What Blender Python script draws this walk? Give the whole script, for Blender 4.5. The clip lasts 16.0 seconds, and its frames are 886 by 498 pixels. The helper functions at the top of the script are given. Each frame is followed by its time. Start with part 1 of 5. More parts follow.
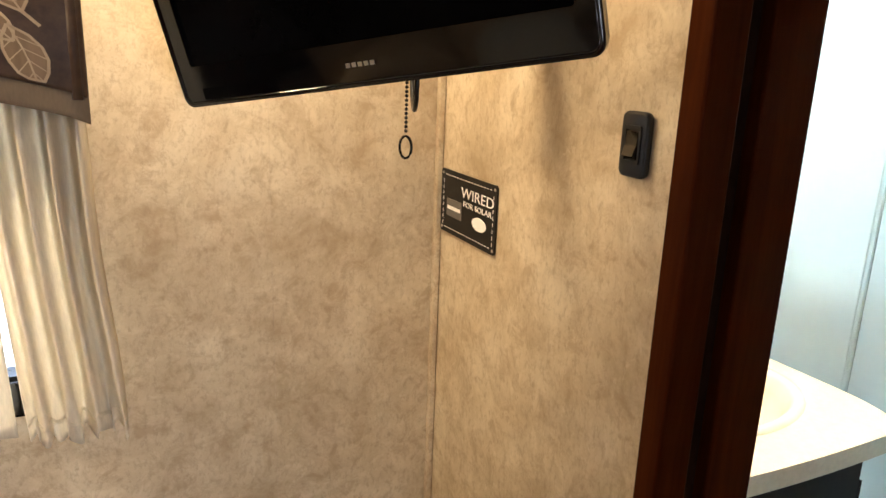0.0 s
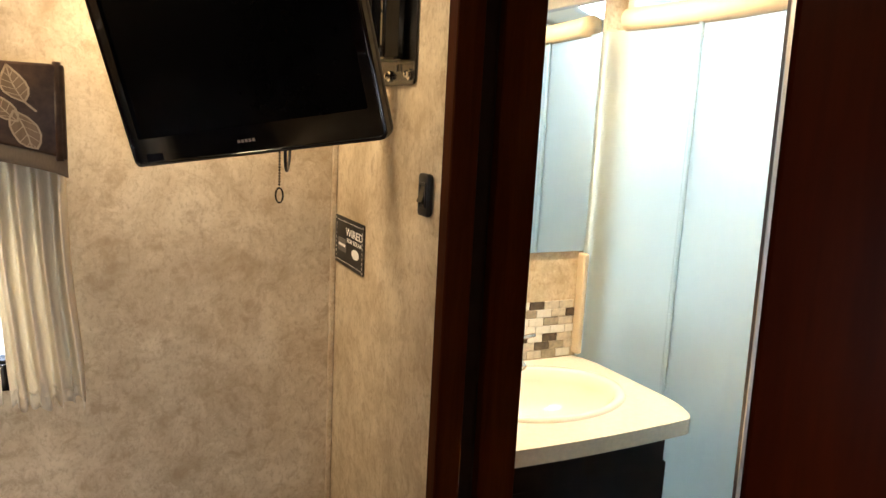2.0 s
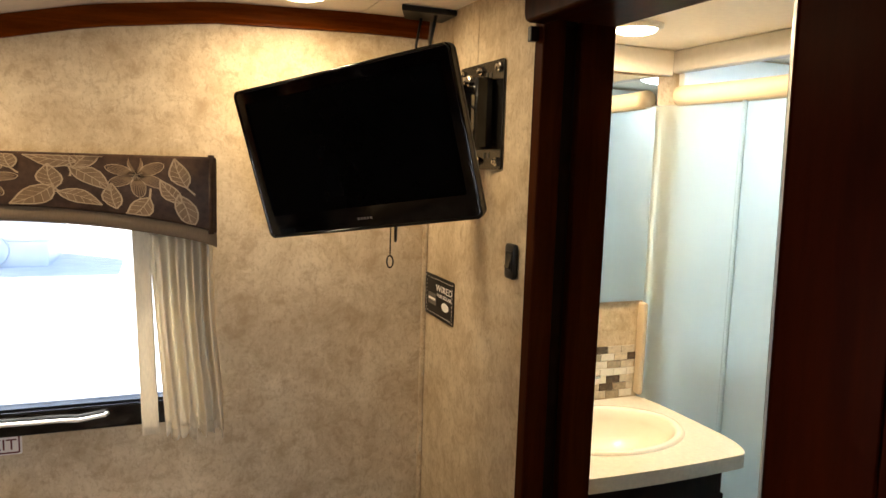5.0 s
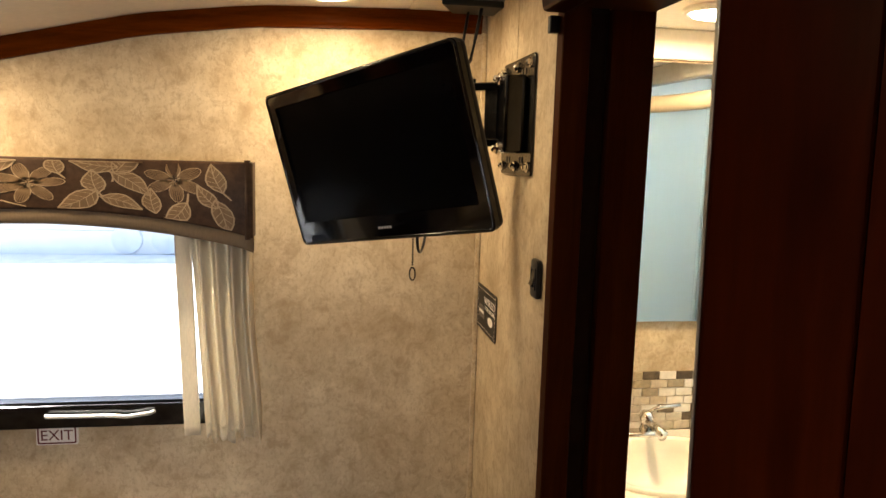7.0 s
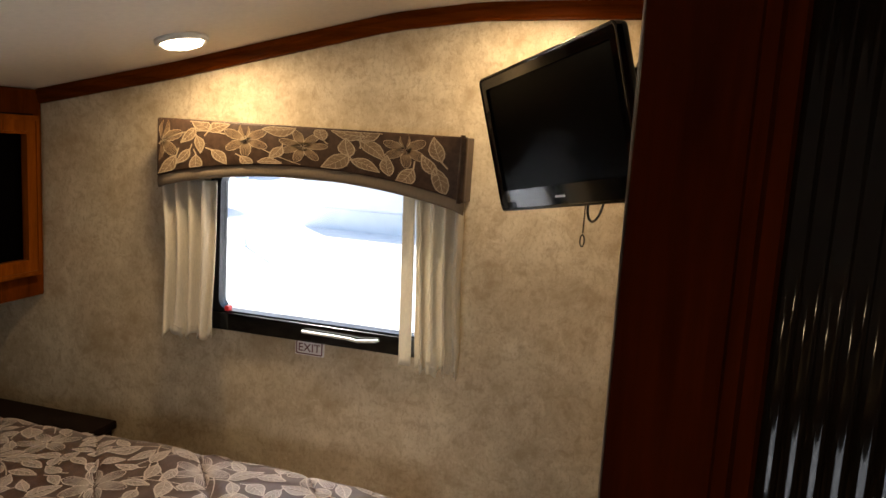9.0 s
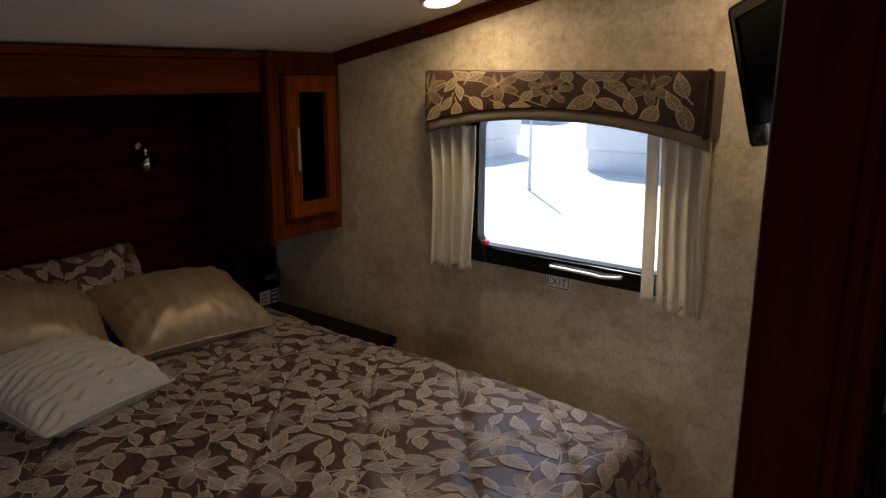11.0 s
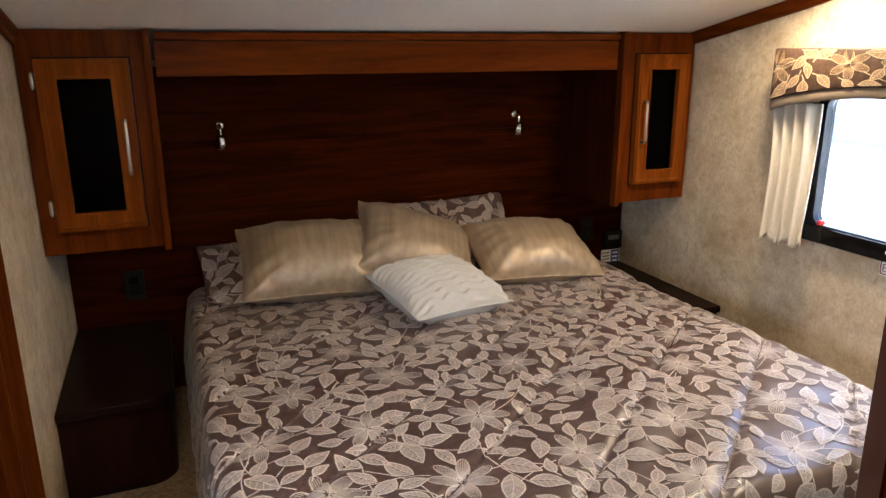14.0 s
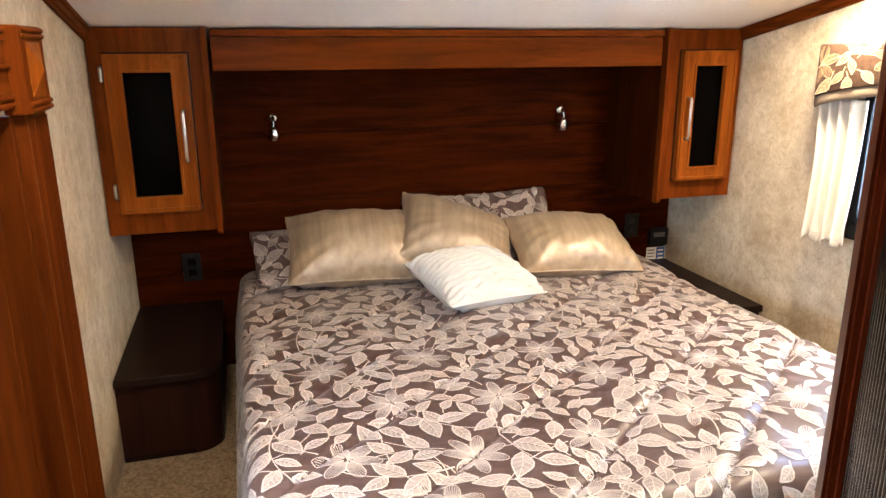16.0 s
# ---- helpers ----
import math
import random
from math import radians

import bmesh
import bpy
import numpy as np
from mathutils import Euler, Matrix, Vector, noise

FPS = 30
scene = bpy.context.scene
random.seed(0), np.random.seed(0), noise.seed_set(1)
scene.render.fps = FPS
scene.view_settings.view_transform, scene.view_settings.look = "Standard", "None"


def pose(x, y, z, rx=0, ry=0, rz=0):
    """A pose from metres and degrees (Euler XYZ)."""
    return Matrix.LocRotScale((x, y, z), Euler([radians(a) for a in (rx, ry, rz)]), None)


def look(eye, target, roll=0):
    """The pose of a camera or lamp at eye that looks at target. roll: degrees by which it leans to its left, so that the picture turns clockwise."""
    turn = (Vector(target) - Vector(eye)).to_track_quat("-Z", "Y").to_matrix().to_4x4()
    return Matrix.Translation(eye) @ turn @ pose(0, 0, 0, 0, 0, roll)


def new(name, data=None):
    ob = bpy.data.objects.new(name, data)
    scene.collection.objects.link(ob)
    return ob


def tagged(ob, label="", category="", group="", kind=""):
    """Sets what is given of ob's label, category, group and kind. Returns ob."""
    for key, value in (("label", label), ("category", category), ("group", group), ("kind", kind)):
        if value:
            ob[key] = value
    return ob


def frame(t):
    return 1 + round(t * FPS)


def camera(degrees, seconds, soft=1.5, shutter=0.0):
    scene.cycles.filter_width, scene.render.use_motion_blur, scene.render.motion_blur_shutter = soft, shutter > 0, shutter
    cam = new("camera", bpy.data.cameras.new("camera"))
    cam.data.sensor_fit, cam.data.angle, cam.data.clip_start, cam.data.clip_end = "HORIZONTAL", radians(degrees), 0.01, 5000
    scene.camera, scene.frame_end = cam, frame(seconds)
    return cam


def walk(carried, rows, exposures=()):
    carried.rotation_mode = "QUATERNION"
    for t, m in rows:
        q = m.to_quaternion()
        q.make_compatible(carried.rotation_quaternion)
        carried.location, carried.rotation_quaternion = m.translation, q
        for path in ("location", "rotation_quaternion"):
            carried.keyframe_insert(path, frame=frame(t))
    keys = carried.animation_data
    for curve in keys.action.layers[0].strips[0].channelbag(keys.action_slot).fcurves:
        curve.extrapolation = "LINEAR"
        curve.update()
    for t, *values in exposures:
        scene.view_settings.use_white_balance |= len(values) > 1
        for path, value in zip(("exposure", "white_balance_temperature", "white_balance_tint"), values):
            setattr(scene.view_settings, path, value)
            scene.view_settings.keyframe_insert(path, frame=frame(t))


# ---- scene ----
cam = camera(64.0, 16.0)
PATH = [
    (0, (0.469, 0.067, 1.452), (1.304, 1.811, 0.942), 2.2),
    (0.5, (0.495, -0.072, 1.456), (1.303, 1.705, 1.019), 3.0),
    (1, (0.525, -0.21, 1.458), (1.286, 1.598, 1.07), 2.5),
    (1.5, (0.53, -0.308, 1.472), (1.312, 1.504, 1.147), 2.5),
    (2, (0.502, -0.394, 1.49), (1.371, 1.373, 1.144), 2.9),
    (2.5, (0.428, -0.515, 1.492), (1.436, 1.171, 1.118), 3.1),
    (3, (0.379, -0.593, 1.517), (1.398, 1.104, 1.229), 2.8),
    (3.5, (0.329, -0.608, 1.544), (1.265, 1.14, 1.283), 2.0),
    (4, (0.311, -0.615, 1.57), (1.181, 1.169, 1.327), 1.8),
    (4.5, (0.317, -0.619, 1.582), (1.097, 1.205, 1.328), 1.4),
    (4.7, (0.319, -0.602, 1.568), (1.084, 1.228, 1.317), 1.6),
    (6.8, (0.593, -0.566, 1.57), (0.962, 1.386, 1.344), 1.5),
    (7, (0.614, -0.548, 1.596), (0.941, 1.406, 1.326), 1.6),
    (7.5, (0.661, -0.591, 1.589), (0.82, 1.383, 1.308), 1.3),
    (8, (0.711, -0.639, 1.583), (0.644, 1.338, 1.285), 1.3),
    (8.2, (0.751, -0.683, 1.564), (0.576, 1.287, 1.269), 2.3),
    (10.3, (0.975, -0.73, 1.541), (0.043, 0.995, 1.148), 1.2),
    (10.5, (0.98, -0.731, 1.543), (-0.034, 0.939, 1.115), 0.8),
    (11, (1.038, -0.76, 1.549), (-0.154, 0.773, 1.07), 0.3),
    (11.5, (1.129, -0.8, 1.556), (-0.209, 0.592, 1.036), 0.1),
    (12, (1.212, -0.841, 1.563), (-0.25, 0.405, 1.006), 0.5),
    (12.5, (1.272, -0.88, 1.558), (-0.297, 0.235, 1.014), 0.3),
    (13, (1.339, -0.905, 1.565), (-0.324, 0.06, 1.018), 0.0),
    (13.5, (1.361, -0.919, 1.567), (-0.365, -0.065, 1.027), 0.0),
    (14, (1.413, -0.85, 1.557), (-0.381, -0.148, 1.02), -0.3),
    (14.5, (1.451, -0.808, 1.563), (-0.374, -0.192, 1.024), 0.2),
    (15, (1.482, -0.795, 1.56), (-0.356, -0.226, 1.015), 0.7),
    (15.5, (1.516, -0.779, 1.544), (-0.331, -0.231, 1.007), -0.2),
    (16, (1.527, -0.779, 1.547), (-0.326, -0.254, 1.008), -0.3),
]

# ---- world, sun, lamps ----
EXPOSURES = [(0.0, 2.50, 5950, 10), (0.5, 2.50, 5950, 10), (2.0, 2.15, 6000, 10), (3.0, 1.90, 6050, 10), (4.5, 1.80, 6150, 10), (7.0, 1.85, 6450, 10), (8.0, 1.85, 6500, 10), (10.5, 0.55, 6000, 10), (12.0, 0.45, 5750, 10),
             (12.5, 0.70, 5700, 10), (13.0, 1.15, 5650, 10), (13.5, 1.95, 5450, 10), (14.0, 2.75, 5350, 10), (15.0, 3.60, 5300, 10), (16.0, 3.90, 5300, 10)]
walk(cam, [(t, look(eye, target, roll)) for t, eye, target, roll in PATH], EXPOSURES)

world = bpy.data.worlds.new("sky")
scene.world = world
world.use_nodes = True
wn = world.node_tree.nodes
sky = wn.new("ShaderNodeTexSky")
sky.sky_type = "NISHITA"
sky.sun_disc = False
sky.sun_elevation, sky.sun_rotation = radians(57), radians(316)
world.node_tree.links.new(sky.outputs[0], wn["Background"].inputs[0])
wn["Background"].inputs[1].default_value = 0.15
sun = new("sun", bpy.data.lights.new("sun", "SUN"))
sun.data.energy, sun.data.angle, sun.data.color = 5.0, radians(0.5), (1.0, 0.95, 0.87)
sun.matrix_world = look((-4.0, 4.2, 9.0), (0, 0, 0))
# daylight of the dresser window's opening, behind the path
dresser_sky = new("dresser_sky", bpy.data.lights.new("dresser_sky", "AREA"))
dresser_sky.data.shape, dresser_sky.data.size, dresser_sky.data.size_y = "RECTANGLE", 0.66, 0.46
dresser_sky.data.energy, dresser_sky.data.color = 2.4, (0.92, 0.96, 1.0)
dresser_sky.matrix_world = look((0.805, -1.50, 1.135), (0.805, 0.0, 1.0))

WARM = (1.0, 0.73, 0.42)
# x, y, watts; the last one is unseen, added as fill in the hall
LAMPS = [(-0.315, 0.97, 1.5), (0.62, 0.97, 1.5), (0.35, -0.95, 1.0), (1.465, 0.965, 3.8), (2.1, -0.85, 1.2)]


# ---- materials ----
def shader(name, rough=0.5, metal=0.0, spec=0.5):
    m = bpy.data.materials.new(name)
    m.use_nodes = True
    b = m.node_tree.nodes["Principled BSDF"]
    b.inputs["Roughness"].default_value = rough
    b.inputs["Metallic"].default_value = metal
    b.inputs["Specular IOR Level"].default_value = spec
    return m, m.node_tree.nodes, m.node_tree.links, b


def coords(n, l, scale=(1, 1, 1), kind="Object"):
    tc, mp = n.new("ShaderNodeTexCoord"), n.new("ShaderNodeMapping")
    l.new(tc.outputs[kind], mp.inputs[0])
    mp.inputs["Scale"].default_value = scale
    return mp.outputs[0]


def noise_tex(n, l, vec, scale, detail=6, rough=0.6, dist=0.0):
    t = n.new("ShaderNodeTexNoise")
    l.new(vec, t.inputs["Vector"])
    t.inputs["Scale"].default_value, t.inputs["Detail"].default_value = scale, detail
    t.inputs["Roughness"].default_value, t.inputs["Distortion"].default_value = rough, dist
    return t.outputs["Fac"]


def ramp(n, l, fac, stops):
    r = n.new("ShaderNodeValToRGB")
    l.new(fac, r.inputs[0])
    e = r.color_ramp.elements
    while len(e) < len(stops):
        e.new(0.5)
    for k, (p, c) in zip(e, stops):
        k.position, k.color = p, (*c, 1)
    return r.outputs[0]


def blend(n, l, fac, a, b, mode="MIX"):
    x = n.new("ShaderNodeMix")
    x.data_type, x.blend_type = "RGBA", mode
    if isinstance(fac, float):
        x.inputs[0].default_value = fac
    else:
        l.new(fac, x.inputs[0])
    for s, v in ((6, a), (7, b)):
        if isinstance(v, tuple):
            x.inputs[s].default_value = (*v, 1)
        else:
            l.new(v, x.inputs[s])
    return x.outputs[2]


def bump(n, l, b, height, strength, dist=0.01):
    k = n.new("ShaderNodeBump")
    l.new(height, k.inputs["Height"])
    k.inputs["Strength"].default_value, k.inputs["Distance"].default_value = strength, dist
    l.new(k.outputs[0], b.inputs["Normal"])


def plain(name, colour, rough=0.5, metal=0.0, grain=40.0, amount=0.12, relief=0.05, spec=0.5):
    """A paint, plastic or metal with slight mottling and fine relief."""
    m, n, l, b = shader(name, rough, metal, spec)
    v = coords(n, l)
    f = noise_tex(n, l, v, grain)
    lo, hi = tuple(c * (1 - amount) for c in colour), tuple(min(1, c * (1 + amount)) for c in colour)
    l.new(ramp(n, l, f, [(0.3, lo), (0.7, hi)]), b.inputs["Base Color"])
    if relief:
        bump(n, l, b, noise_tex(n, l, v, grain * 6), relief, 0.002)
    return m


def wood(name, axis, dark, light, rough=0.33, spec=0.02):
    """Stained wood with its grain along one axis."""
    m, n, l, b = shader(name, rough)
    s = [9.0, 9.0, 9.0]
    s[axis] = 0.7
    v = coords(n, l, tuple(s))
    g = noise_tex(n, l, v, 3.0, 8, 0.65, 0.6)
    fine = noise_tex(n, l, coords(n, l, tuple(c * 6 for c in s)), 4.0, 4, 0.7)
    c = ramp(n, l, g, [(0.28, dark), (0.72, light)])
    c = blend(n, l, ramp(n, l, fine, [(0.40, (0.0, 0.0, 0.0)), (0.80, (0.32, 0.32, 0.32))]), c, tuple(k * 0.55 for k in dark))
    rnd = n.new("ShaderNodeObjectInfo").outputs["Random"]
    c = blend(n, l, ramp(n, l, rnd, [(0.0, (0.0, 0.0, 0.0)), (1.0, (0.22, 0.22, 0.22))]), c, tuple(k * 0.6 for k in dark))
    l.new(c, b.inputs["Base Color"])
    b.inputs["Coat Weight"].default_value, b.inputs["Coat Roughness"].default_value = 0.2 * spec, 0.2
    b.inputs["Specular IOR Level"].default_value = spec
    bump(n, l, b, fine, 0.06, 0.002)
    return m


def wallpaper(name):
    m, n, l, b = shader(name, 0.55, 0.0, 0.35)
    v = coords(n, l)
    big = noise_tex(n, l, v, 7.0, 8, 0.7, 0.4)
    mid = noise_tex(n, l, v, 24.0, 8, 0.72, 0.5)
    fine = noise_tex(n, l, coords(n, l, (1, 1, 0.6)), 95.0, 5, 0.75)
    c = ramp(n, l, big, [(0.32, (0.43, 0.332, 0.205)), (0.5, (0.56, 0.455, 0.305)), (0.66, (0.68, 0.578, 0.41))])
    c = blend(n, l, ramp(n, l, mid, [(0.50, (0.0, 0.0, 0.0)), (0.64, (0.62, 0.62, 0.62))]), c, (0.37, 0.265, 0.155))
    c = blend(n, l, ramp(n, l, mid, [(0.34, (0.45, 0.45, 0.45)), (0.44, (0.0, 0.0, 0.0))]), c, (0.74, 0.64, 0.46))
    c = blend(n, l, ramp(n, l, fine, [(0.50, (0.0, 0.0, 0.0)), (0.68, (0.55, 0.55, 0.55))]), c, (0.30, 0.21, 0.125))
    l.new(c, b.inputs["Base Color"])
    bump(n, l, b, fine, 0.08, 0.002)
    return m


def carpet_material(name):
    m, n, l, b = shader(name, 0.95, 0.0, 0.1)
    v = coords(n, l)
    f = noise_tex(n, l, v, 90.0, 5, 0.75)
    c = ramp(n, l, f, [(0.3, (0.10, 0.065, 0.035)), (0.5, (0.26, 0.18, 0.10)), (0.72, (0.42, 0.31, 0.19))])
    l.new(c, b.inputs["Base Color"])
    bump(n, l, b, f, 0.9, 0.01)
    return m


def satin(name, lo, hi, rough=0.38, stretch=(60, 3, 60), sheen=0.15, spec=0.55, metal=0.0):
    """Woven satin with slubs."""
    m, n, l, b = shader(name, rough, metal, spec)
    f = noise_tex(n, l, coords(n, l, stretch), 1.0, 5, 0.6)
    isl = n.new("ShaderNodeNewGeometry").outputs["Random Per Island"]
    c = ramp(n, l, f, [(0.3, lo), (0.7, hi)])
    c = blend(n, l, ramp(n, l, isl, [(0.0, (0.0, 0.0, 0.0)), (1.0, (0.3, 0.3, 0.3))]), c, lo)
    l.new(c, b.inputs["Base Color"])
    b.inputs["Sheen Weight"].default_value = sheen
    b.inputs["Sheen Roughness"].default_value = 0.4
    weave = noise_tex(n, l, coords(n, l, tuple(k * 7 for k in stretch)), 1.0, 3, 0.6)
    bump(n, l, b, weave, 0.12, 0.002)
    return m


def cloth_see_through(name, colour, through_part):
    m, n, l, b = shader(name, 0.85, 0.0, 0.15)
    f = noise_tex(n, l, coords(n, l, (300, 300, 60)), 1.0, 3)
    c = ramp(n, l, f, [(0.3, tuple(k * 0.86 for k in colour)), (0.7, colour)])
    l.new(c, b.inputs["Base Color"])
    tr, mx = n.new("ShaderNodeBsdfTranslucent"), n.new("ShaderNodeMixShader")
    l.new(c, tr.inputs[0])
    mx.inputs[0].default_value = through_part
    l.new(b.outputs[0], mx.inputs[1])
    l.new(tr.outputs[0], mx.inputs[2])
    l.new(mx.outputs[0], n["Material Output"].inputs[0])
    return m


def glass(name, colour=(1, 1, 1), rough=0.0):
    m, n, l, b = shader(name, rough)
    b.inputs["Base Color"].default_value = (*colour, 1)
    b.inputs["Transmission Weight"].default_value = 1.0
    b.inputs["IOR"].default_value = 1.45
    return m


def glow(name, colour, strength):
    m, n, l, b = shader(name, 0.4)
    b.inputs["Base Color"].default_value = (0.8, 0.78, 0.72, 1)
    b.inputs["Emission Color"].default_value = (*colour, 1)
    b.inputs["Emission Strength"].default_value = strength
    return m


CHERRY_D, CHERRY_L = (0.058, 0.0110, 0.0007), (0.180, 0.0385, 0.0023)
M = {
    "wall": wallpaper("wallpaper_vinyl"),
    "ceiling": plain("ceiling_vinyl", (0.84, 0.79, 0.69), 0.7, 0, 60, 0.04, 0.1),
    "wood_x": wood("cherry_wood_x", 0, CHERRY_D, CHERRY_L),
    "wood_y": wood("cherry_wood_y", 1, CHERRY_D, CHERRY_L),
    "wood_z": wood("cherry_wood_z", 2, CHERRY_D, CHERRY_L),
    "door_cherry": wood("cabinet_door_cherry", 2, (0.115, 0.0270, 0.0016), (0.30, 0.079, 0.0050)),
    "jamb_wood": wood("jamb_wood", 2, (0.030, 0.0062, 0.0015), (0.075, 0.0165, 0.0026), 0.42, 0.02),
    "door_wood": wood("door_wood", 2, (0.012, 0.0014, 0.0002), (0.038, 0.0053, 0.0006), 0.30, 0.018),
    "head_wood": wood("headboard_wood", 1, (0.012, 0.0018, 0.0002), (0.068, 0.0120, 0.0010), 0.38, 0.006),
    # darker copy of the cherry: carries the shade on wardrobe casing and doors
    "wardrobe_wood_shaded": wood("wardrobe_wood_shaded", 2, (0.040, 0.0075, 0.0006), (0.115, 0.0255, 0.0020), 0.36, 0.02),
    # cherry darkened: the shade on the cabinets' inner sides is in this colour
    "side_shaded": wood("cabinet_side_shaded", 2, (0.016, 0.0030, 0.0004), (0.050, 0.0105, 0.0011), 0.4, 0.012),
    "dark_wood": wood("dark_stained_wood", 2, (0.010, 0.0025, 0.0012), (0.030, 0.008, 0.0035), 0.4, 0.12),
    "espresso": plain("espresso_laminate", (0.012, 0.006, 0.0045), 0.3, 0, 20, 0.3, 0.03, 0.07),
    "carpet": carpet_material("carpet_pile"),
    "vinyl_floor": wood("plank_vinyl", 0, (0.16, 0.09, 0.045), (0.32, 0.19, 0.10), 0.4),
    "ground_cloth": satin("taupe_satin", (0.066, 0.035, 0.028), (0.110, 0.064, 0.053), 0.32, (60, 3, 60), 0.12, 0.8),
    "leaf_cloth": satin("embroidery_leaf", (0.30, 0.243, 0.212), (0.44, 0.375, 0.335), 0.34, (50, 8, 50), 0.12, 0.7),
    "thread": satin("embroidery_thread", (0.50, 0.42, 0.36), (0.64, 0.56, 0.49), 0.42),
    "valance_ground": satin("valance_satin", (0.046, 0.024, 0.014), (0.088, 0.050, 0.029), 0.45, (60, 3, 60), 0.02, 0.25),
    "gold": satin("gold_satin", (0.29, 0.205, 0.118), (0.50, 0.375, 0.235), 0.40, (30, 1.6, 30), 0.1, 0.9, 0.22),
    "white_cloth": plain("white_ribbed_cloth", (0.58, 0.55, 0.49), 0.8, 0, 200, 0.06, 0.2),
    "curtain": cloth_see_through("cream_curtain", (0.86, 0.78, 0.63), 0.30),
    "band": cloth_see_through("tan_band", (0.27, 0.20, 0.13), 0.05),
    "black": plain("black_plastic", (0.005, 0.005, 0.0055), 0.35, 0, 60, 0.2, 0.03, 0.3),
    "gloss_black": plain("gloss_black_plastic", (0.0016, 0.0016, 0.002), 0.07, 0, 30, 0.2, 0.0),
    "screen": plain("screen_glass", (0.0010, 0.0010, 0.0012), 0.25, 0, 30, 0.2, 0.0, 0.03),
    "black_metal": plain("black_steel", (0.02, 0.018, 0.016), 0.22, 0.6, 60, 0.2, 0.02),
    "chrome": plain("chrome_metal", (0.72, 0.70, 0.67), 0.12, 1.0, 80, 0.05, 0.0),
    "nickel": plain("brushed_nickel", (0.60, 0.57, 0.52), 0.3, 1.0, 120, 0.08, 0.02),
    "white": plain("white_plastic", (0.78, 0.77, 0.74), 0.4, 0, 50, 0.04, 0.02),
    "shower_white": plain("shower_acrylic", (0.74, 0.78, 0.78), 0.3, 0, 30, 0.03, 0.02),
    "counter": plain("cream_counter", (0.64, 0.59, 0.49), 0.3, 0, 90, 0.08, 0.02),
    "basin": plain("cream_basin", (0.76, 0.71, 0.60), 0.22, 0, 20, 0.03, 0.0),
    "rail": plain("beige_rail", (0.58, 0.49, 0.36), 0.35, 0, 20, 0.05, 0.0),
    "tile_a": plain("tile_stone", (0.55, 0.48, 0.37), 0.35, 0, 60, 0.2, 0.05),
    "tile_d": plain("tile_white", (0.74, 0.70, 0.62), 0.25, 0, 60, 0.1, 0.03),
    "tile_b": plain("tile_dark", (0.10, 0.075, 0.055), 0.25, 0, 60, 0.35, 0.05),
    "tile_c": plain("tile_mid", (0.34, 0.28, 0.19), 0.3, 0, 60, 0.3, 0.05),
    "pale_grey": plain("pale_grey_vinyl", (0.46, 0.46, 0.45), 0.5, 0, 30, 0.08, 0.02),
    "red": plain("red_plastic", (0.55, 0.02, 0.02), 0.4, 0, 50, 0.1, 0.0),
    "label_white": plain("label_paper", (0.88, 0.85, 0.82), 0.6, 0, 50, 0.03, 0.0),
    "ink_red": plain("label_red_ink", (0.12, 0.012, 0.016), 0.6, 0, 50, 0.05, 0.0),
    "blue": plain("label_blue", (0.04, 0.10, 0.42), 0.5, 0, 50, 0.05, 0.0),
    "grey": plain("grey_plastic", (0.12, 0.11, 0.10), 0.4, 0, 50, 0.1, 0.0),
    "dark_glass": plain("smoked_glass", (0.0010, 0.0008, 0.0008), 0.12, 0, 10, 0.1, 0.0, 0.015),
    "ribbed": plain("reeded_glass", (0.004, 0.0025, 0.0014), 0.10, 0, 10, 0.1, 0.0, 0.12),
    "pane": glass("window_glass"),
    "frosted": glass("frosted_glass", (0.86, 0.95, 0.96), 0.55),
    "mirror": plain("mirror_silver", (0.82, 0.84, 0.82), 0.02, 1.0, 5, 0.01, 0.0),
    "lens": glow("lamp_lens", (1.0, 0.80, 0.52), 6.0),
    "dome": glow("skylight_dome_glow", (0.80, 0.92, 1.0), 4.6),
    "gravel": plain("pale_gravel", (0.74, 0.73, 0.71), 0.9, 0, 3, 0.15, 0.3),
    "siding": plain("white_siding", (0.72, 0.73, 0.74), 0.5, 0, 3, 0.05, 0.0),
    "far_dark": plain("pale_grey_paint", (0.60, 0.63, 0.66), 0.5, 0, 3, 0.1, 0.0),
}


# ---- building helpers ----
def link(name, bm, material, parent=None, smooth=False):
    me = bpy.data.meshes.new(name)
    bmesh.ops.recalc_face_normals(bm, faces=bm.faces[:])
    bm.to_mesh(me)
    bm.free()
    if smooth:
        me.shade_smooth()
    me.materials.append(M[material])
    ob = new(name, me)
    ob.parent = parent
    return ob


def part(name, bm, material, parent, label="", smooth=False):
    ob = link(name, bm, material, parent, smooth)
    if label:
        tagged(ob, label)
    return ob


def thing(name, label, category, at=(0, 0, 0), group=""):
    e = new(name)
    e.location = at
    e.empty_display_size = 0.05
    return tagged(e, label, category, group)


def structure(name, bm, material, label="", smooth=False):
    return tagged(link(name, bm, material, None, smooth), label, "", "", "structure")


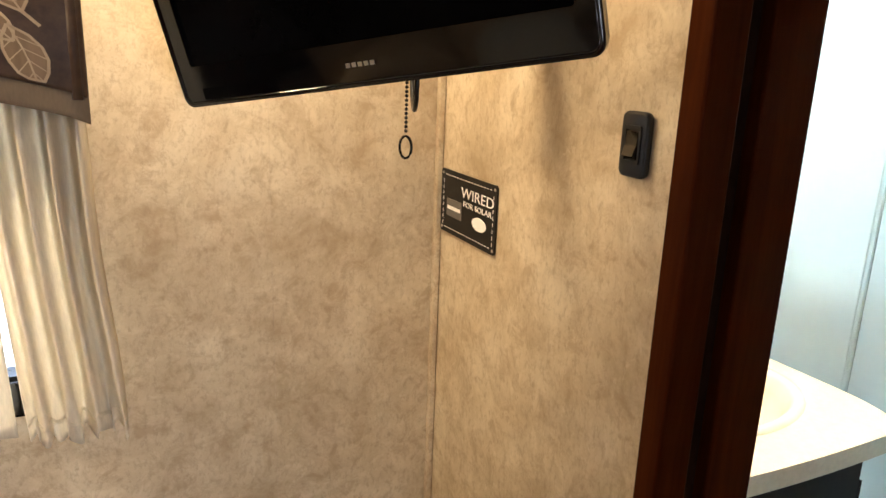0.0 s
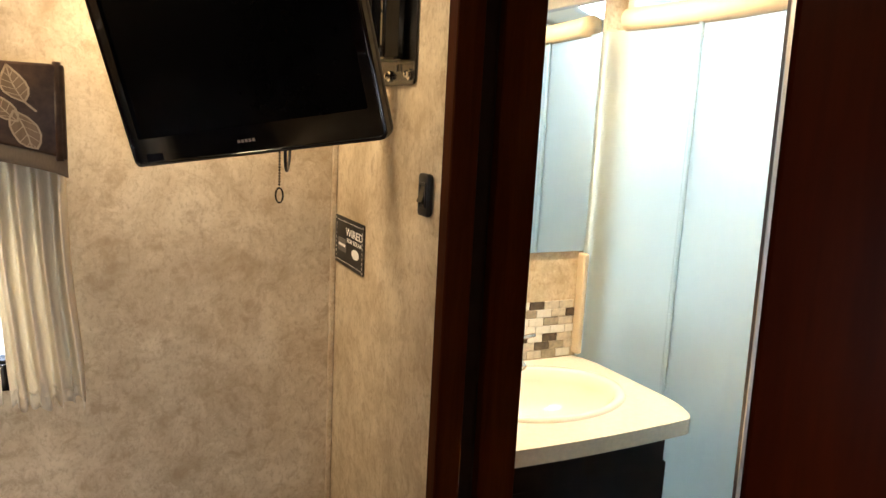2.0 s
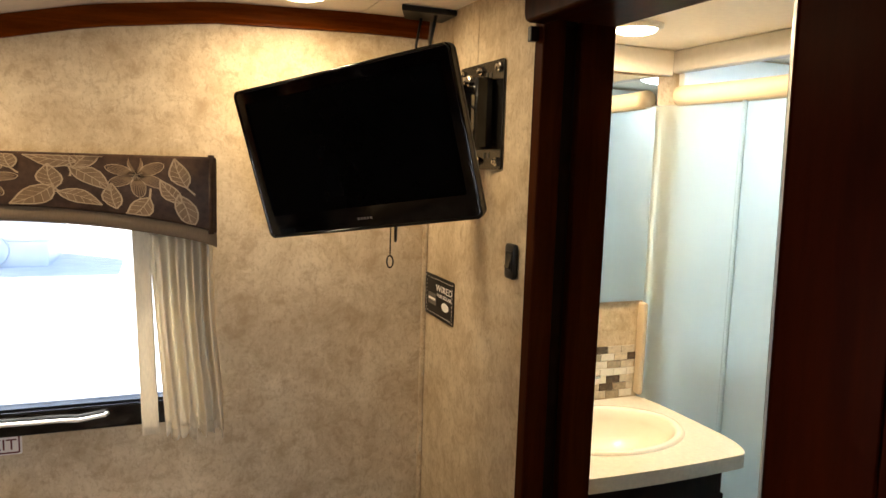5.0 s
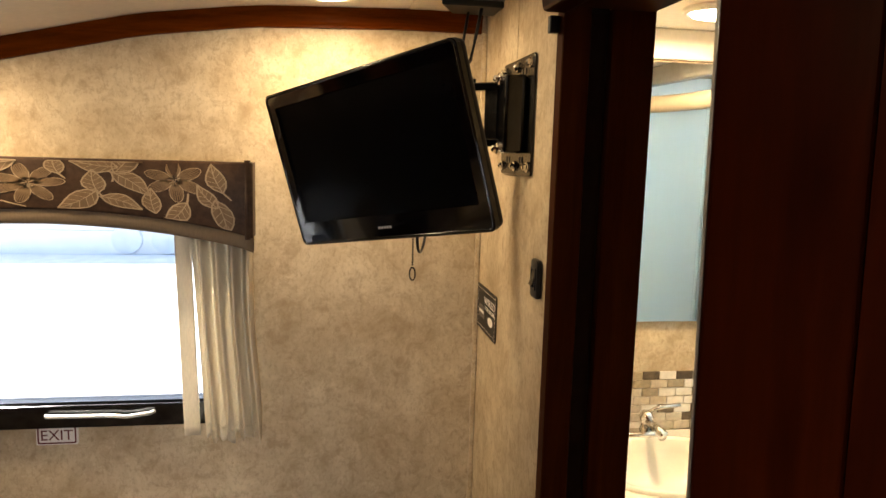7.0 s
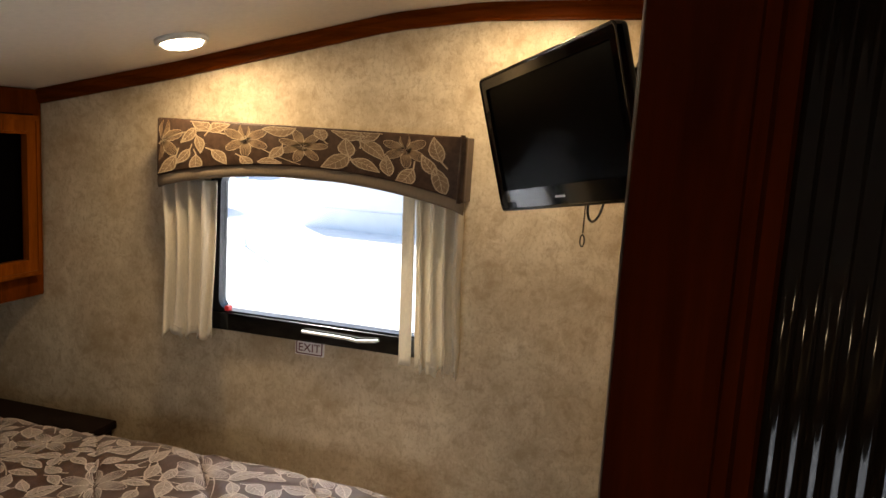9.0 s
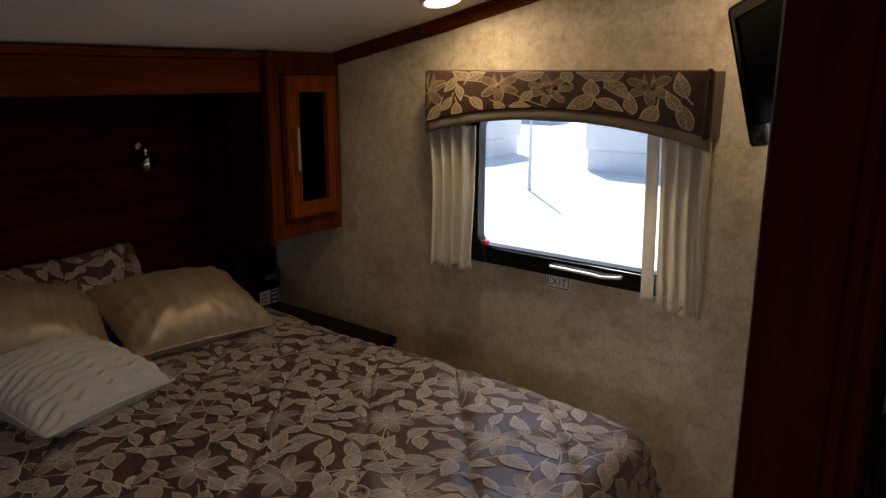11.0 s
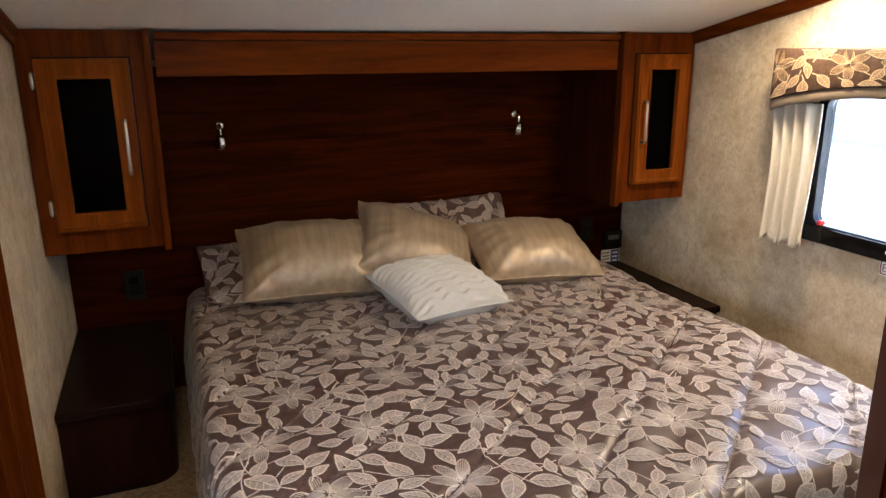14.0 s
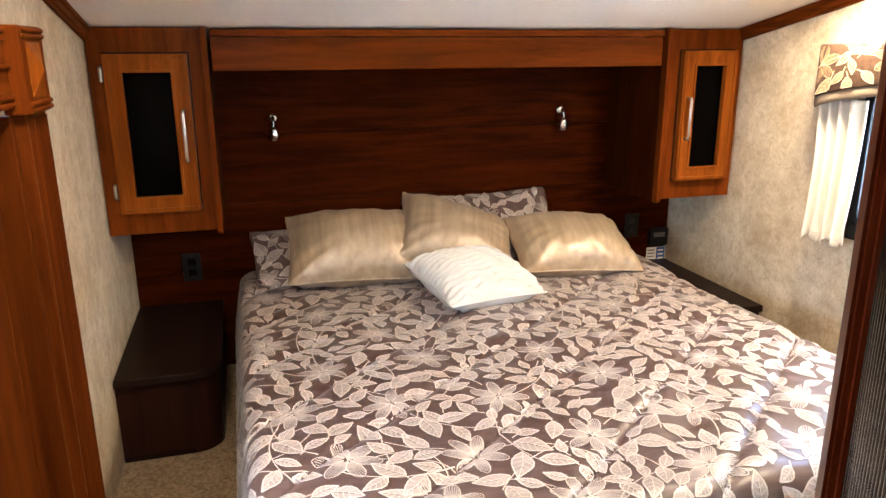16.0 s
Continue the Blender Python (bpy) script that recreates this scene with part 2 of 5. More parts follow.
def box(x0, x1, y0, y1, z0, z1, bevel=0.0, bm=None, m=None):
    bm = bm or bmesh.new()
    r = bmesh.ops.create_cube(bm, size=1)
    vs = r["verts"]
    for v in vs:
        v.co = Vector((x0 + (v.co.x + 0.5) * (x1 - x0), y0 + (v.co.y + 0.5) * (y1 - y0), z0 + (v.co.z + 0.5) * (z1 - z0)))
    if bevel:
        es = list({e for v in vs for e in v.link_edges})
        out = bmesh.ops.bevel(bm, geom=es, offset=bevel, segments=2, affect="EDGES", profile=0.5)
        vs = list({v for f in out["faces"] for v in f.verts} | {v for v in vs if v.is_valid})
    if m is not None:
        for v in vs:
            v.co = m @ v.co
    return bm


def prism(points, z0, z1, bevel=0.0, axis="z", bm=None):
    """An outline pushed along an axis: z (points x, y), y (points x, z) or x (points y, z)."""
    bm = bm or bmesh.new()

    def place(p, h):
        return {"z": (p[0], p[1], h), "y": (p[0], h, p[1]), "x": (h, p[0], p[1])}[axis]
    lo = [bm.verts.new(place(p, z0)) for p in points]
    hi = [bm.verts.new(place(p, z1)) for p in points]
    k = len(points)
    bm.faces.new(lo)
    bm.faces.new(hi)
    for i in range(k):
        bm.faces.new((lo[i], lo[(i + 1) % k], hi[(i + 1) % k], hi[i]))
    bmesh.ops.recalc_face_normals(bm, faces=bm.faces[:])
    if bevel:
        es = [e for e in bm.edges if len(e.link_faces) == 2 and e.calc_face_angle() > 0.6]
        bmesh.ops.bevel(bm, geom=es, offset=bevel, segments=2, affect="EDGES", profile=0.5)
    return bm


def tube(points, radius, sides=8, bm=None, closed=False):
    bm = bm or bmesh.new()
    pts = [Vector(p) for p in points]
    rings = []
    for i, p in enumerate(pts):
        a = pts[i - 1] if (i or closed) else p
        b = pts[(i + 1) % len(pts)] if (i < len(pts) - 1 or closed) else p
        d = (b - a).normalized()
        s = d.cross(Vector((0, 0, 1)) if abs(d.z) < 0.9 else Vector((1, 0, 0))).normalized()
        t = d.cross(s)
        rings.append([bm.verts.new(p + radius * (math.cos(k * math.tau / sides) * s + math.sin(k * math.tau / sides) * t)) for k in range(sides)])
    pairs = list(zip(rings, rings[1:])) + ([(rings[-1], rings[0])] if closed else [])
    for r0, r1 in pairs:
        for k in range(sides):
            bm.faces.new((r0[k], r0[(k + 1) % sides], r1[(k + 1) % sides], r1[k]))
    if not closed:
        bm.faces.new(rings[0])
        bm.faces.new(rings[-1])
    return bm


def lathe(profile, sides=28, m=None, bm=None):
    """Profile of (radius, height) turned round z."""
    bm = bm or bmesh.new()
    rings = []
    for r, z in profile:
        ring = [bm.verts.new((r * math.cos(k * math.tau / sides), r * math.sin(k * math.tau / sides), z)) for k in range(sides)]
        rings.append(ring)
    for a, b in zip(rings, rings[1:]):
        for k in range(sides):
            bm.faces.new((a[k], a[(k + 1) % sides], b[(k + 1) % sides], b[k]))
    bm.faces.new(rings[0])
    bm.faces.new(rings[-1])
    if m is not None:
        for ring in rings:
            for v in ring:
                v.co = m @ v.co
    return bm


def sheet(fn, nu, nv, thick=0.0):
    """A surface fn(u, v), u and v from 0 to 1, with thickness along its normal."""
    bm = bmesh.new()
    g = [[Vector(fn(i / nu, j / nv)) for j in range(nv + 1)] for i in range(nu + 1)]
    def normal(i, j):
        a = g[min(i + 1, nu)][j] - g[max(i - 1, 0)][j]
        b = g[i][min(j + 1, nv)] - g[i][max(j - 1, 0)]
        return a.cross(b).normalized()
    top = [[bm.verts.new(g[i][j]) for j in range(nv + 1)] for i in range(nu + 1)]
    for i in range(nu):
        for j in range(nv):
            bm.faces.new((top[i][j], top[i + 1][j], top[i + 1][j + 1], top[i][j + 1]))
    if thick:
        low = [[bm.verts.new(g[i][j] - thick * normal(i, j)) for j in range(nv + 1)] for i in range(nu + 1)]
        for i in range(nu):
            for j in range(nv):
                bm.faces.new((low[i][j], low[i][j + 1], low[i + 1][j + 1], low[i + 1][j]))
        for i in range(nu):
            bm.faces.new((top[i][0], low[i][0], low[i + 1][0], top[i + 1][0]))
            bm.faces.new((top[i][nv], top[i + 1][nv], low[i + 1][nv], low[i][nv]))
        for j in range(nv):
            bm.faces.new((top[0][j], top[0][j + 1], low[0][j + 1], low[0][j]))
            bm.faces.new((top[nu][j], low[nu][j], low[nu][j + 1], top[nu][j + 1]))
    return bm


def rounded(x0, x1, z0, z1, r, k=6):
    out = []
    for cx, cz, a0 in ((x1 - r, z1 - r, 0), (x0 + r, z1 - r, 90), (x0 + r, z0 + r, 180), (x1 - r, z0 + r, 270)):
        for i in range(k + 1):
            a = radians(a0 + 90 * i / k)
            out.append((cx + r * math.cos(a), cz + r * math.sin(a)))
    return out


def ring_prism(outer, inner, h0, h1, axis):
    """A frame between two outlines of equal count, pushed along an axis."""
    bm = bmesh.new()
    def place(p, h):
        return {"z": (p[0], p[1], h), "y": (p[0], h, p[1]), "x": (h, p[0], p[1])}[axis]
    loops = [[bm.verts.new(place(p, h)) for p in o] for o, h in ((outer, h0), (inner, h0), (inner, h1), (outer, h1))]
    k = len(outer)
    for a, b in ((0, 1), (1, 2), (2, 3), (3, 0)):
        for i in range(k):
            bm.faces.new((loops[a][i], loops[a][(i + 1) % k], loops[b][(i + 1) % k], loops[b][i]))
    return bm


def lettering(name, text, size, m, material, parent, stretch=1.0):
    """Words in the built-in font, as a mesh lying in the xy plane of m."""
    c = bpy.data.curves.new(name, "FONT")
    c.body, c.size, c.align_x, c.align_y, c.extrude = text, size, "CENTER", "CENTER", 0.0003
    tmp = new(name, c)
    bpy.context.view_layer.update()
    me = bpy.data.meshes.new_from_object(tmp)
    bpy.data.objects.remove(tmp)
    me.transform(m @ Matrix.Diagonal((stretch, 1, 1, 1)))
    me.materials.clear()
    me.materials.append(M[material])
    ob = new(name, me)
    ob.parent = parent
    return ob


# ---- the shell ----
XW, XE, YS, YN = -1.45, 2.75, -1.228, 1.2


def ceil_z(x):
    """Height of the ceiling, which falls towards the nose."""
    pts = [(-1.6, 1.50), (-1.0, 1.628), (-0.5, 1.728), (-0.1, 1.818), (0.2, 1.886), (0.45, 1.918), (0.8, 1.93), (3.0, 1.93)]
    for (a, za), (b, zb) in zip(pts, pts[1:]):
        if x <= b:
            return za + (zb - za) * (x - a) / (b - a)
    return 1.93


def ceiling():
    xs = [-1.5 + 0.1 * i for i in range(44)]
    sec = [(x, ceil_z(x)) for x in xs] + [(x, ceil_z(x) + 0.05) for x in reversed(xs)]
    structure("ceiling", prism(sec, -1.28, 1.30, 0, "y"), "ceiling", "off-white vinyl ceiling sloping down over the bed")
    bm = box(0.805, 0.823, -1.2, 1.17, ceil_z(0.82) - 0.003, ceil_z(0.82) + 0.004)
    structure("trim_ceiling_seam", bm, "ceiling", "flat off-white seam strip across the ceiling")


def outline_wall(x0, x1, zb):
    """Outline of a long wall that follows the ceiling."""
    xs = [x0 + (x1 - x0) * i / 30 for i in range(31)]
    return [(x0, zb), (x1, zb)] + [(x, ceil_z(x)) for x in reversed(xs)]


WX0, WX1, WZ0, WZ1 = -0.345, 0.40, 0.935, 1.43

def walls():
    bm = bmesh.new()
    prism(outline_wall(-1.5, WX0, 0.0), YN, YN + 0.05, 0, "y", bm)
    prism(outline_wall(WX1, 1.02, 0.0), YN, YN + 0.05, 0, "y", bm)
    prism([(WX0, 0), (WX1, 0), (WX1, WZ0), (WX0, WZ0)], YN, YN + 0.05, 0, "y", bm)
    prism(outline_wall(WX0, WX1, WZ1), YN, YN + 0.05, 0, "y", bm)
    structure("wall_north", bm, "wall", "mottled tan vinyl wall with a window")
    structure("wall_bath_north", prism(outline_wall(1.02, XE + 0.05, 0), 1.24, 1.29, 0, "y"), "wall", "beige bathroom wall")
    bm = prism(outline_wall(-1.5, -0.237, 0), YS - 0.05, YS, 0, "y")
    prism(outline_wall(-0.237, XE + 0.05, 1.6), YS - 0.05, YS, 0, "y", bm)
    structure("wall_south", bm, "wall", "mottled tan vinyl wall beside the wardrobe")
    structure("wall_west", box(-1.5, XW, YS, YN, 0.0, 1.54), "wall", "front wall behind the headboard")
    bm = bmesh.new()
    for y0, y1, z0, z1 in ((YS - 0.36, -1.06, 0, 1.95), (-0.58, 1.3, 0, 1.95), (-1.06, -0.58, 0, 0.70), (-1.06, -0.58, 1.72, 1.95)):
        box(XE, XE + 0.05, y0, y1, z0, z1, 0, bm)
    structure("wall_east", bm, "wall", "tan wall with an opening for the added hall window")
    # added, unseen window: lets sky light down the hall onto bed and cabinets
    w = tagged(new("window_hall_fill"), "unseen white-framed window added to light the hall and bed", "window", "", "structure")
    part("window_frame", ring_prism(rounded(-1.06, -0.58, 0.70, 1.72, 0.01), rounded(-1.03, -0.61, 0.73, 1.69, 0.02), XE + 0.002, XE + 0.045, "x"), "white", w)
    part("pane", prism(rounded(-1.03, -0.61, 0.73, 1.69, 0.02), XE + 0.02, XE + 0.024, 0, "x"), "pane", w).visible_shadow = False
    # pocket wall towards the bathroom
    structure("wall_partition", box(1.0, 1.149, 0.625, YN, 0.0, 1.93), "wall", "tan vinyl partition that holds the television")
    bm = box(1.0, 1.149, -0.02, 0.625, 1.85, 1.93)
    structure("wall_partition_head", bm, "wall", "wall above the bathroom doorway")
    # angled wall and hall wall
    d, n = Vector((0.755, -0.656)), Vector((0.656, 0.755))
    f0 = Vector((0.88, -0.09)) + 0.075 * n + 0.03 * d
    q = [f0, f0 + 0.62 * d, f0 + 0.62 * d + 0.09 * n, f0 + 0.09 * n]
    structure("wall_angled", prism([tuple(p) for p in q], 0.0, 1.93), "wood_z", "dark wood angled wall behind the open door")
    structure("wall_hall", box(1.40, XE, -0.47, -0.42, 0.0, 1.93), "wall", "tan wall along the hall")


def floors():
    structure("floor", box(0.62, XE, -1.55, 1.25, -0.06, 0.0), "vinyl_floor", "brown plank-look vinyl floor")
    structure("floor_platform", box(-1.5, 0.62, -1.27, 1.22, -0.06, 0.25, 0.006), "carpet", "brown speckled carpet on the raised bed platform")


def crown(name, y0, y1, x0, x1, label):
    """Stained crown moulding that follows the slope."""
    xs = [x0 + (x1 - x0) * i / 34 for i in range(35)]
    side = 1 if y1 > 0 else -1
    wall = y1
    sec = [(0.0, 0.0), (0.022, 0.0), (0.022, -0.012), (0.016, -0.018), (0.016, -0.034), (0.010, -0.040), (0.010, -0.046), (0.0, -0.046)]
    bm = bmesh.new()
    rows = [[bm.verts.new((x, wall - side * (0.001 + o), ceil_z(x) + h - 0.001)) for o, h in sec] for x in xs]
    for a, b in zip(rows, rows[1:]):
        for i in range(len(sec)):
            j = (i + 1) % len(sec)
            bm.faces.new((a[i], a[j], b[j], b[i]))
    bm.faces.new(rows[0])
    bm.faces.new(rows[-1])
    structure(name, bm, "wood_x", label)


def wall_strips():
    structure("trim_corner_bead", box(0.988, 0.999, 1.185, 1.199, 0.0, 1.885, 0.002), "wall", "narrow wallpaper-covered corner bead")
    bm = bmesh.new()
    box(0.70, 0.712, 1.1985, 1.1999, 0.0, 1.88, 0, bm)
    structure("trim_wall_seam", bm, "wall", "faint vertical seam strip in the wallpaper")
    bm = bmesh.new()
    for y in (0.90, 1.05):
        box(0.9985, 0.9999, y - 0.002, y + 0.002, 1.79, 1.93, 0, bm)
    structure("trim_cable_crease", bm, "wall", "faint creases in the wallpaper over the bracket")


ceiling()
walls()
floors()
crown("trim_crown_north", 0, 1.2, -1.0, 0.985, "cherry crown moulding under the ceiling")
crown("trim_crown_south", 0, YS, -1.0, 0.6, "cherry crown moulding under the ceiling")
wall_strips()


# ---- window ----
def window():
    w = tagged(new("window_1"), "black-framed emergency exit window with rounded glass corners", "window", "", "structure")
    w.location = (0, 0, 0)
    r0 = rounded(WX0 - 0.015, WX1 + 0.015, WZ0 - 0.012, WZ1 + 0.01, 0.012)
    r1 = rounded(WX0 + 0.018, WX1 - 0.02, WZ0 + 0.05, WZ1 - 0.02, 0.035)
    part("window_frame", ring_prism(r0, r1, YN - 0.012, YN + 0.03, "y"), "black", w)
    part("window_rail", box(WX0 - 0.01, WX1 + 0.01, YN - 0.026, YN - 0.012, WZ0 - 0.01, WZ0 + 0.046, 0.004), "gloss_black", w, "thick black lower rail")
    p = part("pane", prism(r1, YN + 0.012, YN + 0.016, 0, "y"), "pane", w, "clear window glass")
    p.visible_shadow = False
    h = part("handle", tube([(-0.03, YN - 0.028, 0.958), (-0.025, YN - 0.04, 0.96), (0.12, YN - 0.04, 0.958), (0.15, YN - 0.04, 0.955), (0.205, YN - 0.04, 0.962), (0.21, YN - 0.027, 0.962)], 0.005), "white", w, "white latch bar", True)
    part("latch", box(-0.302, -0.288, YN - 0.02, YN + 0.005, 0.984, 1.000, 0.003), "red", w, "small red release latch")


window()


def exit_label():
    t = thing("exit_sign", "small white EXIT label with red letters stuck on wall", "sign", (-0.015, YN - 0.008, 0.903))
    part("plate", box(-0.046, 0.046, -0.0012, 0.0078, -0.024, 0.024), "label_white", t)
    part("border", ring_prism(rounded(-0.043, 0.043, -0.021, 0.021, 0.004), rounded(-0.040, 0.040, -0.018, 0.018, 0.003), -0.0030, -0.001, "y"), "ink_red", t)
    lettering("letters", "EXIT", 0.036, Matrix.Translation((0, -0.0030, -0.001)) @ pose(0, 0, 0, 90), "ink_red", t)


exit_label()


# ---- leaf and flower embroidery ----
def embroider(surface, size, seed, parent, lift=0.0015, flower_step=0.30, leaf_len=0.10, outlined=False, mats=("leaf_cloth", "thread"), bloom=1.0, clip=False):
    """Leaves, flowers and vines laid on surface(u, v) over size (width, length) in metres."""
    rnd = random.Random(seed)
    wid, lng = size
    e = 0.004

    def at(u, v, h=lift):
        p = Vector(surface(u, v))
        a = Vector(surface(u + e, v)) - p
        b = Vector(surface(u, v + e)) - p
        nrm = a.cross(b)
        nrm.normalize()
        if nrm.length < 0.5:
            nrm = Vector((0, 0, 1))
        return p + h * nrm

    cells = {}

    def take(u, v, r):
        cells.setdefault((int(u / 0.2), int(v / 0.2)), []).append((u, v, r))

    def free(u, v, r):
        i, j = int(u / 0.2), int(v / 0.2)
        near = (c for p in (i - 1, i, i + 1) for q in (j - 1, j, j + 1) for c in cells.get((p, q), ()))
        return all((u - a) ** 2 + (v - b) ** 2 > (r + q) ** 2 for a, b, q in near)

    leaves, threads = bmesh.new(), bmesh.new()

    def inside(u, v):
        return 0 <= u <= wid and 0 <= v <= lng

    def blade(bm, u, v, ang, length, half, segs=6, h=lift):
        ca, sa = math.cos(ang), math.sin(ang)
        mid, lf, rt = [], [], []
        for i in range(segs + 1):
            t = i / segs
            w = half * math.sin(math.pi * min(1, t ** 0.8)) ** 1.1 if 0 < i < segs else 0.0
            bend = 0.06 * length * math.sin(math.pi * t)
            x = t * length
            for row, off in ((mid, bend), (lf, bend + w), (rt, bend - w)):
                row.append((u + ca * x - sa * off, v + sa * x + ca * off))
        if not all(inside(*p) for p in lf + rt):
            if not clip or not inside(*mid[segs // 2]):
                return False
            lf, mid, rt = ([(min(wid, max(0.0, p)), min(lng, max(0.0, q))) for p, q in row] for row in (lf, mid, rt))
        for edge, s in ((lf, 1), (rt, -1)):
            gap = [(m_[0] * 0.94 + q[0] * 0.06, m_[1] * 0.94 + q[1] * 0.06) for m_, q in zip(mid, edge)]
            a = [bm.verts.new(at(*p, h + (0.03 * half if 0 < q < segs else 0.0))) for q, p in enumerate(gap)]
            b = [bm.verts.new(at(*p, h)) for p in edge]
            for i in range(segs):
                bm.faces.new((a[i], a[i + 1], b[i + 1], b[i]))
            if outlined:
                ribbon(threads, edge, 0.0018, h + 0.0012)
        if outlined:
            ribbon(threads, mid, 0.0012, h + 0.0022)
            for i in range(1, segs):
                ribbon(threads, [mid[i], lf[min(i + 1, segs)]], 0.0007, h + 0.0022)
                ribbon(threads, [mid[i], rt[min(i + 1, segs)]], 0.0007, h + 0.0022)
        return True

    def ribbon(bm, pts, w, h=lift):
        if len(pts) < 2:
            return
        rows = []
        for i, p in enumerate(pts):
            q, o = pts[min(i + 1, len(pts) - 1)], pts[max(i - 1, 0)]
            d = Vector((q[0] - o[0], q[1] - o[1]))
            d.normalize()
            rows.append((bm.verts.new(at(p[0] - d.y * w, p[1] + d.x * w, h)), bm.verts.new(at(p[0] + d.y * w, p[1] - d.x * w, h))))
        for a, b in zip(rows, rows[1:]):
            bm.faces.new((a[0], b[0], b[1], a[1]))

    # flowers
    flowers = []
    rows_n = int(lng / (flower_step * 0.8)) + 2
    cols_n = int(wid / flower_step) + 2
    for j in range(rows_n):
        for i in range(cols_n):
            u = (i + 0.5 * (j % 2)) * flower_step + rnd.uniform(-0.04, 0.04)
            v = (j + 0.45) * flower_step * 0.8 + rnd.uniform(-0.035, 0.035)
            r = bloom * leaf_len * rnd.uniform(0.82, 0.98)
            if inside(u, v):
                flowers.append((u, v, r))
                take(u, v, r * 0.84)
    for u, v, r in flowers:
        k = rnd.choice((6, 7))
        a0 = rnd.uniform(0, math.tau)

        def petal(a, f, t):
            bend = a + f * 0.98 * math.pi / k * math.sin(math.pi * (0.22 + 0.52 * t))
            rad = r * t * (1 - 0.38 * abs(f) ** 1.6)
            return (u + rad * math.cos(bend), v + rad * math.sin(bend))
        for i in range(k):
            a = a0 + i * math.tau / k + rnd.uniform(-0.08, 0.08)
            for s in range(-5, 6):
                pts = [petal(a, s / 5, 0.17 + (0.83 if abs(s) == 5 else 0.76) * q / 6) for q in range(7)]
                if all(inside(*p) for p in pts):
                    ribbon(threads if abs(s) == 5 else leaves, pts, r * (0.014 if abs(s) == 5 else 0.019))
            tip = [petal(a, q / 4, 1.0) for q in range(-4, 5)]
            if all(inside(*p) for p in tip):
                ribbon(threads, tip, r * 0.014)
        for i in range(9):
            a = rnd.uniform(0, math.tau)
            pts = [(u + r * 0.02 * math.cos(a), v + r * 0.02 * math.sin(a)), (u + r * 0.22 * math.cos(a), v + r * 0.22 * math.sin(a))]
            if all(inside(*p) for p in pts):
                ribbon(threads, pts, r * 0.02, lift * 1.4)

    # vines with leaves along them
    for u, v, r in flowers:
        for b in range(3):
            a = rnd.uniform(0, math.tau)
            pu, pv = u + r * 0.9 * math.cos(a), v + r * 0.9 * math.sin(a)
            curl = rnd.choice((-1, 1)) * rnd.uniform(2.0, 5.0)
            pts = []
            for s in range(26):
                if not inside(pu, pv):
                    break
                pts.append((pu, pv))
                a += curl * 0.012
                pu += 0.012 * leaf_len * 10 * math.cos(a)
                pv += 0.012 * leaf_len * 10 * math.sin(a)
                if s % 4 == 2:
                    side = 1 if (s // 4) % 2 else -1
                    la = a + side * rnd.uniform(0.5, 0.95)
                    ln = leaf_len * rnd.uniform(0.75, 1.15)
                    cu, cv = pu + 0.55 * ln * math.cos(la), pv + 0.55 * ln * math.sin(la)
                    if free(cu, cv, ln * 0.33):
                        if blade(leaves, pu + 0.08 * ln * math.cos(la), pv + 0.08 * ln * math.sin(la), la, ln, ln * rnd.uniform(0.22, 0.30)):
                            take(cu, cv, ln * 0.31)
            if len(pts) > 8 :
                ribbon(threads, pts, 0.0017 * leaf_len * 10)
    # loose leaves in the gaps
    for k in range(int((6500 if clip else 2600) * wid * lng * (0.1 / leaf_len) ** 2)):
        u, v, la = rnd.uniform(0, wid), rnd.uniform(0, lng), rnd.uniform(0, math.tau)
        ln = leaf_len * rnd.uniform(0.6, 1.0)
        cu, cv = u + 0.5 * ln * math.cos(la), v + 0.5 * ln * math.sin(la)
        if free(cu, cv, ln * 0.33) and blade(leaves, u, v, la, ln, ln * rnd.uniform(0.22, 0.30)):
            take(cu, cv, ln * 0.31)
            ribbon(threads, [(u, v), (u - 0.3 * ln * math.cos(la + 0.5), v - 0.3 * ln * math.sin(la + 0.5))] if inside(u - 0.3 * ln * math.cos(la + 0.5), v - 0.3 * ln * math.sin(la + 0.5)) else [], 0.002 * leaf_len * 10)
    a = part("leaf_embroidery", leaves, mats[0], parent, "pale taupe woven leaves and petals")
    b = part("vine_embroidery", threads, mats[1], parent, "pale raised thread vines")
    tagged(a, kind="stuff")
    tagged(b, kind="stuff")


